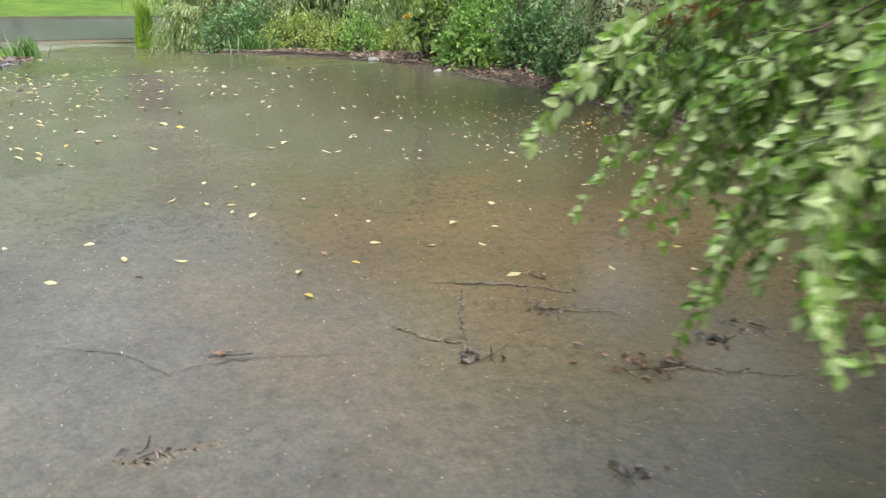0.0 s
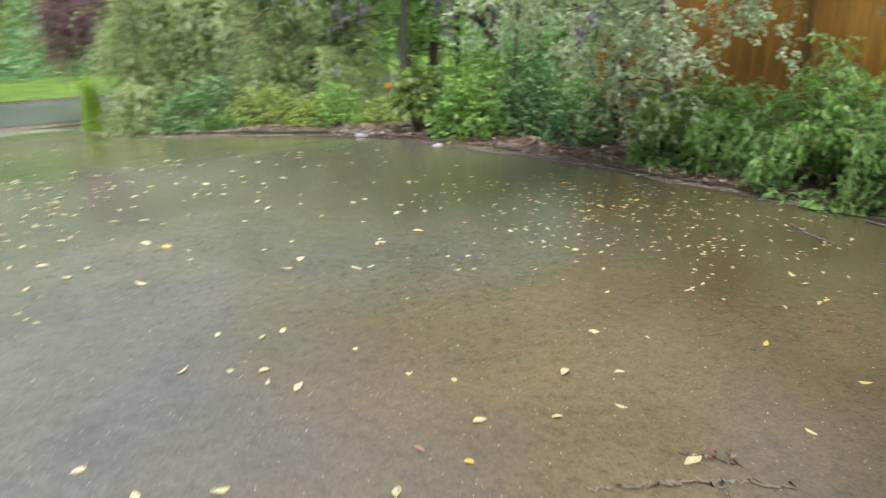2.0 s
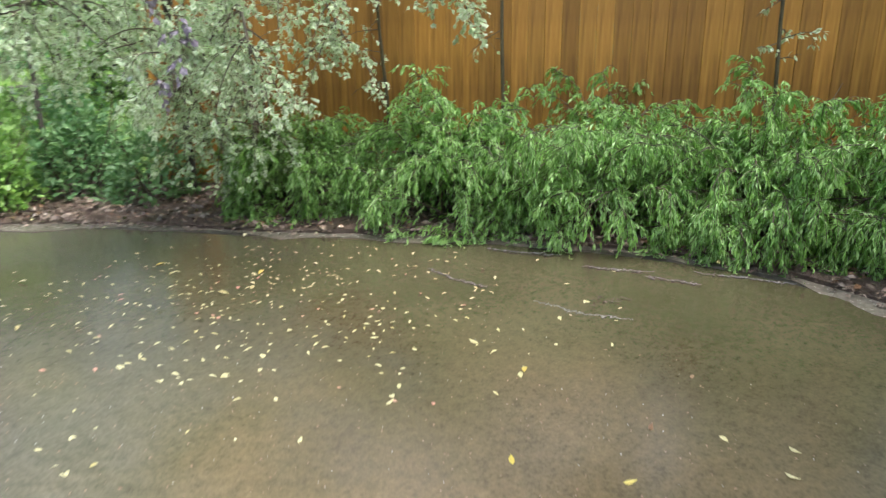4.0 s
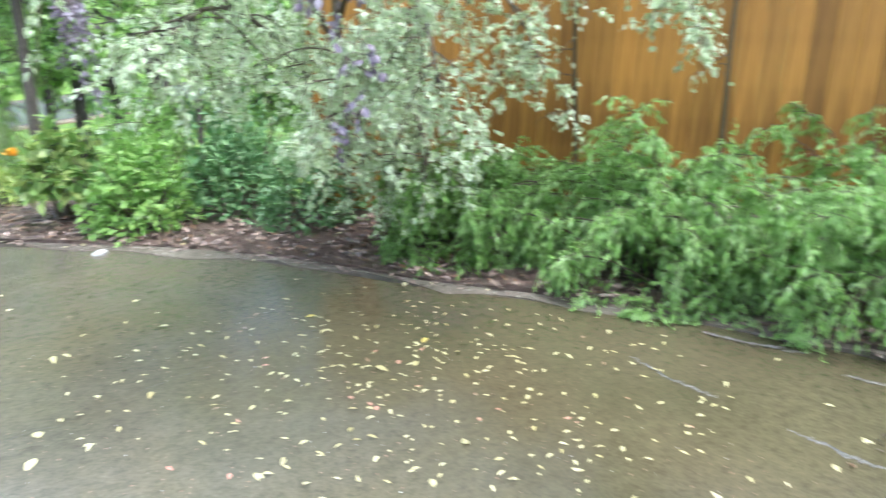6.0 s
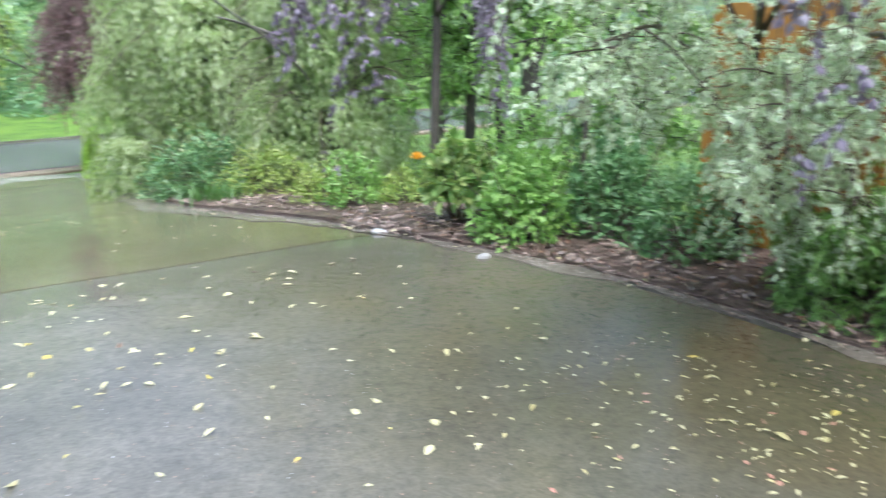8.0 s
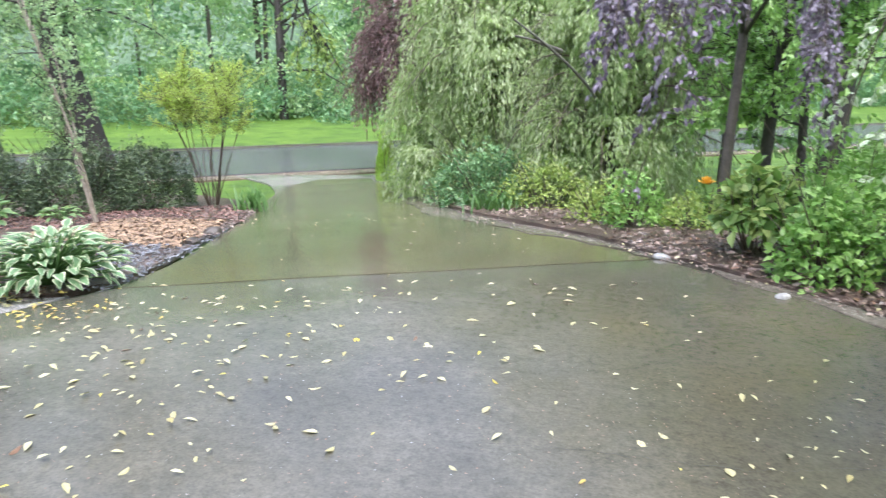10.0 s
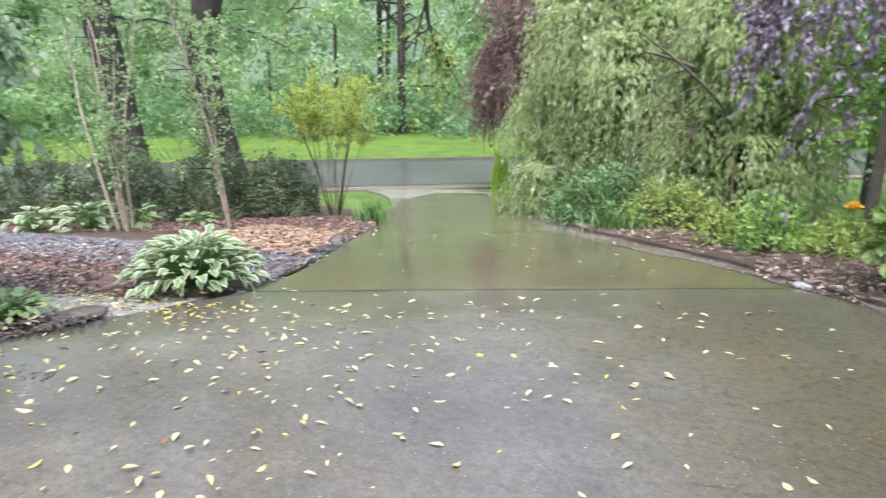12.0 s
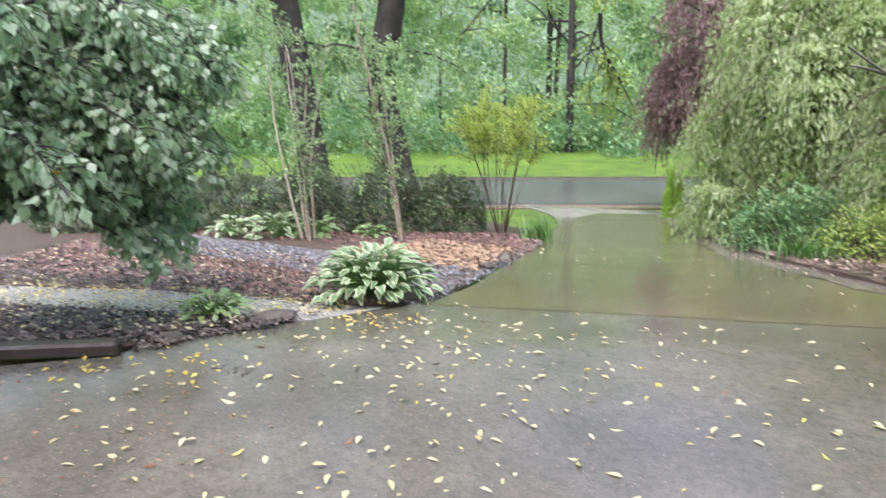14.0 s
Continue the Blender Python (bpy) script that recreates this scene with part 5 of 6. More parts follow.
def hanging_shrub():
    rng = np.random.default_rng(121)
    t = np.array((2.6, 1.3, 0.0))
    base = limb(((2.6, 1.3, -0.05), (2.5, 1.3, 0.7), (2.3, 1.3, 1.3), (2.0, 1.3, 1.8)))
    limbs = np.concatenate([
        limb(((2.45, 1.3, 0.9), (1.7, 1.35, 1.6), (1.0, 1.35, 1.75), (0.55, 1.35, 1.6), (0.23, 1.32, 1.34))),
        limb(((2.4, 1.3, 1.1), (1.5, 1.25, 1.75), (0.8, 1.2, 1.8), (0.35, 1.16, 1.6), (0.05, 1.13, 1.37))),
        limb(((2.45, 1.3, 0.9), (1.6, 1.0, 1.5), (0.9, 0.85, 1.6), (0.45, 0.8, 1.5), (0.16, 0.78, 1.29))),
        limb(((2.4, 1.3, 1.0), (1.6, 1.1, 1.6), (1.0, 1.0, 1.7), (0.6, 0.97, 1.55), (0.28, 0.95, 1.35)))])
    strands = np.concatenate([limb(p, 12) for p in STRANDS])
    more = [strands]
    for spread in (0.045, 0.07):
        push = rng.normal(0, spread, (len(strands), 1, 3)) + np.array((0.05, 0.03, 0.0))
        more.append((strands + push)[3:] if spread < 0.07 else (strands + push)[5:])
    strands = np.concatenate(more)
    P, tan, along_it = on_paths(rng, strands, 64 * len(strands), 0.0, 1.0)
    side = unit(np.cross(tan, np.array((0.2, -0.9, 0.35)))) * np.sign(rng.uniform(-1, 1, len(P)))[:, None]
    D = unit(tan * 0.75 + side * 0.75 + rng.normal(0, 0.22, P.shape))
    N = unit(np.array((-0.1, -0.75, 0.55)) + rng.normal(0, 0.4, P.shape))
    fol = leaves(LEAF_WIDE, P, D, N, 0.03 * rng.uniform(0.6, 1.15, len(P)) * (1.05 - 0.4 * along_it ** 3))
    O, tan, tt = on_paths(rng, limbs, 160, 0.45, 1.0)
    hang = grow(rng, O + np.array((0.06, 0.06, 0.0)), unit(tan * 0.8 + rng.normal(0, 0.35, O.shape) + np.array((0.1, 0.1, -0.3))), rng.uniform(0.15, 0.5, 160), 8, 1.6, 0.08)
    tw, rest = sprays(rng, hang, 3200, 0.1, 8, 0.03, LEAF4, 0.6, 0.3, 0.05, 0.9, 0.9)
    # upper crown out of view, added to shade the concrete on the right
    up = grow(rng, np.tile((2.2, 1.3, 1.5), (46, 1)), rng.normal(0, 1, (46, 3)) * np.array((1, 1, 0.3)) + np.array((0.1, 0.1, 1.4)), rng.uniform(1.4, 3.2, 46), 9, 0.9, 0.1)
    tw2, fol2 = sprays(rng, up, 3000, 0.35, 9, 0.065, LEAF2, 0.9, 0.4, 0.3, 0.9, 0.9)
    fol = join(fol, rest, fol2)
    s = join(tubes(up, 0.014, 0.004, 5), tubes(tw2, 0.003, 0.001), tubes(strands, 0.0025, 0.001, 4), tubes(hang, 0.003, 0.001, 4), tubes(tw, 0.0016, 0.0008))
    ob = thing("arching_shrub", t[0], t[1], "shrub with arching sprays of small light green leaves, unseen crown added", "shrub", "", 0.0)
    tr = tubes(base, 0.04, 0.02, 8)
    add_limbs(ob, limbs, 0.014, 0.004, t, TWIG)
    part("trunk", mesh_from("trunk", tr[0] - t, tr[1], None, False), BARK, ob)
    part("branchwork", mesh_from("branchwork", s[0] - t, s[1], None, False), TWIG, ob)
    part("foliage", mesh_from("foliage", fol[0] - t, fol[1], fol[2]), L_HANG, ob)


hanging_shrub()


# ---- woods beyond the street and all round ----
def woods(name, spans, clumps, per, size, mat, label, seed):
    """Masses of leaf clumps over stretches (u0, u1, v0, v1, z1) along the street."""
    rng = np.random.default_rng(seed)
    allP, allN = [], []
    for u0, u1, v0, v1, z1 in spans:
        c = np.stack([rng.uniform(u0, u1, clumps), rng.uniform(v0, v1, clumps), z1 * rng.uniform(0.0, 1, clumps) ** 1.25], 1)
        rad = rng.uniform(0.7, 2.3, (clumps, 1, 1))
        d = unit(rng.normal(0, 1, (clumps, per, 3)))
        p = c[:, None] + d * rad * rng.uniform(0.4, 1, (clumps, per, 1)) * np.array((1.2, 1.0, 0.7))
        allP.append(p.reshape(-1, 3)), allN.append((d * 0.5 + np.array((0, 0, 0.6))).reshape(-1, 3))
    q, N = np.concatenate(allP), np.concatenate(allN)
    x, y = street_place(q[:, 0], q[:, 1])
    P = np.stack([x, y, np.maximum(q[:, 2], 0.05) + level(x, y)], 1)
    D = unit(rng.normal(0, 1, P.shape) + np.array((0, 0, -0.3)))
    V, T, A = leaves(LEAF2, P, D, unit(N + rng.normal(0, 0.35, N.shape)), size * rng.uniform(0.6, 1.3, len(P)))
    return tagged(part(name, mesh_from(name, V, T, A), mat), label, "woods", "", "stuff")


woods("woodland", ((-61, 61, 44.85, 52.95, 17),), 1300, 120, 0.34, L_WOODS, "spring woodland of light green leaves beyond the street", 131)
woods("woodland", ((-72, 72, 51.15, 69.15, 26),), 900, 90, 0.54, L_WOODS_DARK, "woodland behind, with shade in its darker leaf colour", 132)
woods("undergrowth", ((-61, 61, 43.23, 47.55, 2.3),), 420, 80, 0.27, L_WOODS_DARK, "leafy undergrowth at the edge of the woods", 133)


def wood_trunk(u, v, r, tall, seed):
    rng = np.random.default_rng(seed)
    x, y = street_place(u, v)
    lean = rng.normal(0, 0.3, 2)
    path = limb(((0, 0, -0.2), (lean[0] * 0.4, lean[1] * 0.4, tall * 0.4), (lean[0], lean[1], tall)))
    ob = thing("woodland_tree", x, y, "dark tree trunk at the edge of the woods", "tree", "trunks in the woods")
    tr = tubes(path, r, r * 0.6, 9)
    # thin far trunks take paler bark in place of rain haze
    part("trunk", mesh_from("trunk", tr[0], tr[1], None, False), BARK if r > 0.25 else BARK_GREY, ob)
    n = 10
    O, tan, t = on_paths(rng, path, n, 0.3, 1.0)
    az = rng.uniform(0, 2 * np.pi, n)
    D = np.stack([np.cos(az), np.sin(az), rng.uniform(0.2, 0.9, n)], 1)
    mains = grow(rng, O, D, rng.uniform(1.8, 4.5, n), 6, 0.4, 0.12)
    s = tubes(mains, 0.09, 0.02, 5)
    part("branchwork", mesh_from("branchwork", s[0], s[1], None, False), BARK, ob)


rng0 = np.random.default_rng(140)
wood_trunk(5.9, 45.6, 0.27, 9, 141)
for i in range(26):
    wood_trunk(rng0.uniform(-51, 46), rng0.uniform(48.45, 60.15), rng0.uniform(0.09, 0.22), 18, 142 + i)


def build_backdrop():
    """A plain ring of distant forest that closes the place on all sides."""
    n = 72
    th = np.linspace(0, 2 * np.pi, n, endpoint=False)
    rows = []
    for r, z in ((83, -4), (83, 10), (85, 20), (90, 28)):
        zz = z + (np.sin(th * 9) * 1.0 + np.sin(th * 23) * 0.8) * (z > 8)
        rows.append(np.stack([-3 + r * np.cos(th), 6 + r * np.sin(th), zz], 1))
    V = np.concatenate(rows)
    idx = np.arange(4 * n).reshape(4, n)
    nxt = np.roll(idx, -1, 1)
    q = np.stack([idx[:-1], nxt[:-1], nxt[1:], idx[1:]], -1).reshape(-1, 4)
    me = mesh_from("backdrop", V, np.concatenate([q[:, :3], q[:, [0, 2, 3]]]), None, False)
    # pale greys and greens put the rain haze into the forest's colour
    m = surface("hazed_distant_forest", ((0.3, (0.19, 0.29, 0.19)), (0.5, (0.26, 0.37, 0.25)), (0.7, (0.34, 0.46, 0.31))), 0.35, (0.7, 0.9), 2.2, 0.6, 0.3)
    tagged(part("backdrop", me, m), "distant green forest with rain haze in its colour", "backdrop", "", "structure")


build_backdrop()


def oak_branch():
    rng = np.random.default_rng(151)
    trunk = limb(((-4.42, 26, -1.97), (-4.52, 26.05, 2.2), (-4.83, 26.51, 5.81), (-4.83, 26.51, 12.11)))
    limbs = np.concatenate([
        limb(((-4.73, 26.31, 4.72), (-8.43, 27.05, 7.43), (-12.03, 27.59, 6.89), (-13.11, 27.59, 4.91), (-13.56, 27.46, 3.65), (-13.69, 27.44, 2.39))),
        limb(((-4.83, 26.51, 6.17), (-9.15, 26.87, 8.33), (-12.75, 27.05, 7.97), (-15.27, 26.15, 6.71), (-16.62, 25.52, 5.09), (-17.61, 25.07, 3.83))),
        limb(((-13.2, 27.55, 4.55), (-13.2, 27.68, 3.56), (-13.02, 27.77, 3.11), (-12.75, 27.95, 2.57), (-12.48, 28.04, 2.12)))])
    O, tan, tt = on_paths(rng, limbs, 40, 0.35, 1.0)
    side = grow(rng, O, unit(tan * 0.6 + rng.normal(0, 0.5, O.shape) + np.array((0, 0, -0.3))), rng.uniform(0.7, 2.3, 40), 8, 0.8, 0.14)
    tw, fol = sprays(rng, side, 260, 0.54, 7, 0.18, LEAF4, 0.8, 0.5, 0.15, 0.9, 0.7)
    t = trunk[0, 0].copy()
    ob = thing("oak_tree", t[0], t[1], "tree with dark drooping branches and sparse yellow-green young leaves", "tree", "", float(t[2]))
    tr = tubes(trunk, 0.3, 0.18, 10)
    add_limbs(ob, limbs, 0.09, 0.032, t, BARK)
    s = join(tubes(side, 0.025, 0.007, 4), tubes(tw, 0.007, 0.004))
    part("trunk", mesh_from("trunk", tr[0] - t, tr[1], None, False), BARK, ob)
    part("branchwork", mesh_from("branchwork", s[0] - t, s[1], None, False), BARK, ob)
    part("crown", mesh_from("crown", fol[0] - t, fol[1], fol[2]), L_OAK, ob)


oak_branch()


# ---- litter in the beds ----
def scatter(name, places, size, mat, label, seed, lift=0.05, tpl=LEAF4, tilt=0.35, kind="stuff"):
    rng = np.random.default_rng(seed)
    xy = np.asarray(places)
    P = np.stack([xy[:, 0], xy[:, 1], level(xy[:, 0], xy[:, 1]) + lift + rng.uniform(0, 0.025, len(xy))], 1)
    a = rng.uniform(0, 2 * np.pi, len(xy))
    D = np.stack([np.cos(a), np.sin(a), rng.normal(0, tilt * 0.5, len(xy))], 1)
    N = unit(np.array((0, 0, 1.0)) + rng.normal(0, tilt, P.shape))
    V, T, A = leaves(tpl, P, D, N, size * rng.uniform(0.6, 1.3, len(P)))
    return tagged(part(name, mesh_from(name, V, T, A), mat), label, "litter", "", kind)


def in_quad(rng, n, a, b, c, d):
    """Random places within four corners."""
    s, t = rng.uniform(0, 1, (n, 1)), rng.uniform(0, 1, (n, 1))
    a, b, c, d = (np.array(p) for p in (a, b, c, d))
    return (a * (1 - s) + b * s) * (1 - t) + (d * (1 - s) + c * s) * t


def along(rng, line, n, w0, w1, i0=0.0, i1=1.0):
    """Random places beside a line, between two distances to its right."""
    nrm = unit(np.stack([np.gradient(line[:, 1]), -np.gradient(line[:, 0])], 1))
    f = rng.uniform(i0, i1, n) * (len(line) - 1)
    j = np.minimum(f.astype(int), len(line) - 2)
    w = rng.uniform(w0, w1, n)[:, None]
    k = (f - j)[:, None]
    return line[j] * (1 - k) + line[j + 1] * k + nrm[j] * w


rl = np.random.default_rng(160)
scatter("leaf_mulch", np.concatenate([along(rl, BED_LINE, 4600, 0.1, 1.35, 0.0, 0.52), along(rl, BED_LINE, 3000, 0.45, 1.5, 0.52, 1.0)]), 0.062, CHIP_BROWN, "brown wet leaf mulch on the bed", 161, 0.042)
scatter("leaf_mulch", along(rl, BED_LINE, 1100, 0.1, 1.3, 0.0, 0.52), 0.06, L_BROWN, "scattered tan and brown leaves on the bed", 162, 0.045)
scatter("leaf_mulch", in_quad(rl, 9500, (-11.22, 6.47), (-5.63, 7.76), (-6.94, 10.07), (-14.53, 9.29)), 0.055, CHIP_RED, "red-brown wet leaf mulch on the broad bed", 163, 0.03)
scatter("slate_chippings", in_quad(rl, 9000, (-13.23, 9.36), (-5.73, 8.46), (-6.16, 10.05), (-15.63, 11.45)), 0.045, SLATE, "band of wet blue-grey slate chippings", 164, 0.04)
scatter("wood_chips", in_quad(rl, 4200, (-9.29, 10.77), (-6.01, 10.02), (-7.08, 12.56), (-9.35, 13.19)), 0.08, CHIP_TAN, "patch of fresh tan wood chips", 165, 0.042)
scatter("leaf_mulch", in_quad(rl, 8000, (-15.31, 11.21), (-6.76, 12.46), (-8.65, 15.91), (-17.75, 14.09)), 0.07, CHIP_RED, "red-brown leaf mulch under the hedge", 166, 0.032)
edge = rounded(((-5.38, 8.05), (-5.52, 8.7), (-5.82, 9.7), (-6.37, 11.07), (-7.42, 13.66), (-8.7, 16.15)), 40)
scatter("slate_chippings", along(rl, edge, 1500, -0.45, 0.14, 0.0, 0.45), 0.04, SLATE, "slate chippings spilling onto the driveway edge", 169, 0.004)
scatter("leaf_mulch", along(rl, edge, 1800, -0.4, 0.12, 0.35, 1.0), 0.055, CHIP_BROWN, "leaf mulch spilling onto the driveway edge", 170, 0.02)
near_edge = rounded(((-5.95, 5.75), (-5.97, 6.16), (-5.71, 6.83), (-5.76, 6.92)), 30)
scatter("leaf_mulch", along(rl, near_edge, 900, -0.25, 0.16), 0.05, CHIP_DARK, "black leaf mulch spilling at the bed corner", 178, 0.02)
scatter("leaf_mulch", np.concatenate([along(rl, BED_LINE, 1300, 0.0, 0.22, 0.0, 0.5), along(rl, BED_LINE, 250, 0.0, 0.5, 0.5, 1.0)]), 0.042, CHIP_BROWN, "brown leaves washed onto the pale lip", 179, 0.014)
scatter("leaf_litter", along(rl, BED_LINE, 150, -0.1, 0.9), 0.045, L_PALE, "pale leaves scattered on the bed and its lip", 182, 0.035, LEAF4, 0.3)
scatter("leaf_mulch", in_quad(rl, 6500, (-9.2, 3.1), (-5.9, 6), (-5.9, 6.85), (-9.8, 5)), 0.052, CHIP_DARK, "black wet leaf mulch behind the timber", 167, 0.03)
scatter("leaf_mulch", in_quad(rl, 3600, (-10.84, 5.79), (-7.16, 7.47), (-7.69, 8.24), (-12.34, 7.28)), 0.052, CHIP_DARK, "black wet leaf mulch along the path", 168, 0.03)


walk_far, walk_near = rounded(WALK_FAR, 40), rounded(WALK_NEAR, 40)
scatter("leaf_mulch", along(rl, walk_far, 800, -0.12, 0.22), 0.045, CHIP_DARK, "dark leaf bits washed over the far edge of the path", 311, 0.008)
scatter("leaf_mulch", along(rl, walk_near, 800, -0.22, 0.14), 0.045, CHIP_DARK, "dark leaf bits washed over the near edge of the path", 312, 0.008)
scatter("leaf_litter", along(rl, walk_far, 420, -0.1, 0.6), 0.05, L_YELLOW, "yellow leaves along the wet garden path", 313, 0.012, LEAF4, 0.25)


# ---- fallen leaves ----
LEAF_THIN = leaf_shape(3, 0.25, 0.3, 0.2)
FALLEN = []
for tpl in (leaf_shape(5, 0.25, 0.3, 0.1), leaf_shape(5, 0.21, -0.4, -0.12), leaf_shape(5, 0.28, 0.12, 0.18)):
    for mt in (L_PALE, L_YELLOW, L_BROWN, L_RED):
        me_leaf = mesh_from("fallen_leaf", *tpl)
        me_leaf.materials.append(mt)
        FALLEN.append(me_leaf)
LEAF_WORDS = ("pale yellow fallen leaf lying on the wet concrete", "golden yellow fallen leaf lying on the wet concrete",
              "brown fallen leaf lying on the wet concrete", "small red fallen leaf lying on the wet concrete")


def fallen_leaf(x, y, size, colour, rng):
    ob = new("fallen_leaf", FALLEN[rng.integers(0, 3) * 4 + colour])
    ob.matrix_world = pose(x, y, float(level(x, y)) + 0.006, rng.normal(0, 6), rng.normal(0, 8), rng.uniform(0, 360)) @ Matrix.Scale(size, 4)
    tagged(ob, LEAF_WORDS[colour], "leaf", "fallen leaves on the driveway")


def build_fallen():
    rng = np.random.default_rng(171)
    # those that stand out on the concrete
    big = ((-0.57, 3.3), (-1.4, 3.8), (0.17, 2.99), (-0.88, 2.91), (-2.6, 4.5), (0.16, 3.99), (-1.35, 5.1), (0.4, 5.2), (-0.1, 3.66),
           (2.4, 4.5), (0.1, 5.7), (0.94, 5.45), (-0.6, 6.45), (-1, 6.65), (-1.65, 7.65), (-2.35, 6.2), (-2.9, 5.4), (-3.1, 7.35))
    for x, y in big:
        fallen_leaf(x, y, rng.uniform(0.065, 0.09), 0, rng)
    for x, y in ((1.35, 6.4), (0.94, 7.05), (1.5, 4.22), (0.9, 3.8), (-0.96, 8.2), (-1.75, 7.05), (-3.2, 7.4), (-4.1, 5.3), (-4.4, 5.6)):
        fallen_leaf(x, y, rng.uniform(0.055, 0.07), 1, rng)
    kinds = (0, 0, 0, 0, 0, 0, 0, 0, 0, 0, 0, 0, 0, 0, 1, 2, 2)
    for _ in range(105):
        x, y = in_quad(rng, 1, (-5.4, 4.9), (-0.3, 4.9), (-1.2, 9.2), (-5.21, 7.82))[0]
        fallen_leaf(x, y, rng.uniform(0.055, 0.095), kinds[rng.integers(0, 17)], rng)
    for _ in range(120):
        a, w = rng.normal(0, 0.85), rng.normal(0, 0.55)
        x, y = 1.25 + 0.6 * a - 0.8 * w, 5.85 - 0.8 * a - 0.6 * w
        if x + 0.6 * y < 5.85:
            fallen_leaf(x, y, rng.uniform(0.029, 0.047), (0, 0, 0, 0, 0, 3, 2, 0, 3)[rng.integers(0, 9)], rng)
    for _ in range(50):
        x, y = in_quad(rng, 1, (-3.2, 2.5), (2.5, 2.5), (2, 5.5), (-3.5, 5.5))[0]
        fallen_leaf(x, y, rng.uniform(0.04, 0.07), kinds[rng.integers(0, 17)], rng)
    # the uncounted rest
    spots = np.concatenate([in_quad(rng, 190, (-5.8, 4.7), (-2.6, 4.5), (-3.2, 7.9), (-5.53, 7.61)), in_quad(rng, 110, (-4.6, 6.5), (1.4, 6), (-1, 9.62), (-5.33, 8.38)),
                            in_quad(rng, 50, (-5.39, 8.67), (-1.2, 9.94), (-4.61, 13.69), (-7.14, 13.54))])
    spots = spots[(spots[:, 0] + 0.6 * spots[:, 1] < 5.9)]
    cut = len(spots) * 13 // 14
    rng.shuffle(spots)
    scatter("leaf_litter", spots[:cut], 0.06, L_PALE, "pale yellow leaves strewn over the wet concrete", 172, 0.006, LEAF_THIN, 0.12)
    scatter("leaf_litter", spots[cut:], 0.045, L_YELLOW, "golden leaves strewn over the wet concrete", 173, 0.006, LEAF_THIN, 0.12)
    drift = np.array((1.15, 6.0)) + rng.normal(0, 0.75, (330, 2))
    drift = drift[drift[:, 0] + 0.6 * drift[:, 1] < 5.9]
    scatter("leaf_litter", drift, 0.036, L_PALE, "drift of small pale leaves on the wet concrete", 183, 0.006, LEAF_THIN, 0.12)
    path = in_quad(rng, 900, (-9.68, 5.34), (-5.66, 7.13), (-5.63, 8.03), (-10.92, 6.85))
    scatter("leaf_litter", path, 0.055, L_PALE, "pale leaves strewn over the garden path", 175, 0.008, LEAF4, 0.2)
    black = in_quad(rng, 420, (-8.51, 4.3), (-5.81, 6.21), (-5.85, 6.91), (-9.11, 5.66))
    scatter("leaf_litter", black, 0.055, L_PALE, "pale leaves strewn over the black mulch", 184, 0.06, LEAF4, 0.25)
    red = in_quad(rng, 500, (-11.22, 6.47), (-5.72, 7.91), (-6.94, 10.07), (-14.53, 9.29))
    scatter("leaf_litter", red, 0.05, L_PALE, "pale leaves among the red-brown mulch", 185, 0.058, LEAF4, 0.3)
    gold = np.concatenate([np.array((-6.0, 5.45)) + rng.normal(0, 0.16, (36, 2)), np.array((-5.3, 5.9)) + rng.normal(0, 0.2, (34, 2)), np.array((-5.05, 7.42)) + rng.normal(0, 0.2, (40, 2))])
    scatter("leaf_litter", gold, 0.05, L_YELLOW, "drifts of golden leaves by the timber and hosta", 176, 0.008, LEAF4, 0.2)
    dark = in_quad(rng, 260, (-6.3, 4), (-3.6, 3.8), (-4.2, 6), (-5.9, 5.6))
    scatter("debris", dark, 0.03, L_BROWN, "dark bits of wet leaf on the concrete", 177, 0.004, LEAF4, 0.3)
    grit = in_quad(rng, 3400, (-5, 0.9), (2.6, 0.9), (1.4, 7.5), (-5.35, 7.33))
    sand = in_quad(rng, 800, (-5, 0.9), (2.6, 0.9), (1.4, 7.5), (-5.35, 7.33))
    scatter("grit", sand, 0.009, PALE_ROCK, "pale grains of grit on the wet concrete", 180, 0.003, LEAF2, 0.4)
    scatter("debris", grit, 0.013, L_BROWN, "tiny dark specks of plant debris on the concrete", 174, 0.003, LEAF2, 0.2)


build_fallen()


# ---- timber, rocks, small things ----
def build_timber():
    ob = thing("timber", -6.97, 4.68, "weathered grey-brown landscape timber edging the small bed", "timber", "", 0.055)
    ob.rotation_euler = (0, 0, radians(43))
    bm = bmesh.new()
    box(bm, pose(0, 0, 0), 2.9, 0.13, 0.11, 0.022)
    for v in bm.verts:
        v.co += Vector((0, 0.006 * math.sin(v.co.x * 5), 0.004 * math.sin(v.co.x * 9)))
    part("beam", bm, TIMBER, ob)


build_timber()


def rock(name, x, y, sx, sy, sz, mat, label, seed):
    bm = bmesh.new()
    bmesh.ops.create_icosphere(bm, subdivisions=3, radius=0.5)
    for v in bm.verts:
        k = 1 + 0.22 * noise.noise(v.co * 2.3 + Vector((seed, 0, 0))) + 0.08 * noise.noise(v.co * 6 + Vector((0, seed, 0)))
        v.co = Vector((v.co.x * sx * k, v.co.y * sy * k, max(-0.2, v.co.z) * sz * k))
    me = bpy.data.meshes.new(name)
    bm.to_mesh(me)
    bm.free()
    me.materials.append(mat)
    ob = new(name, me)
    ob.location = (x, y, float(level(x, y)) + 0.2 * sz)
    ob.rotation_euler = (0, 0, seed)
    return tagged(ob, label, "rock", "loose rocks")


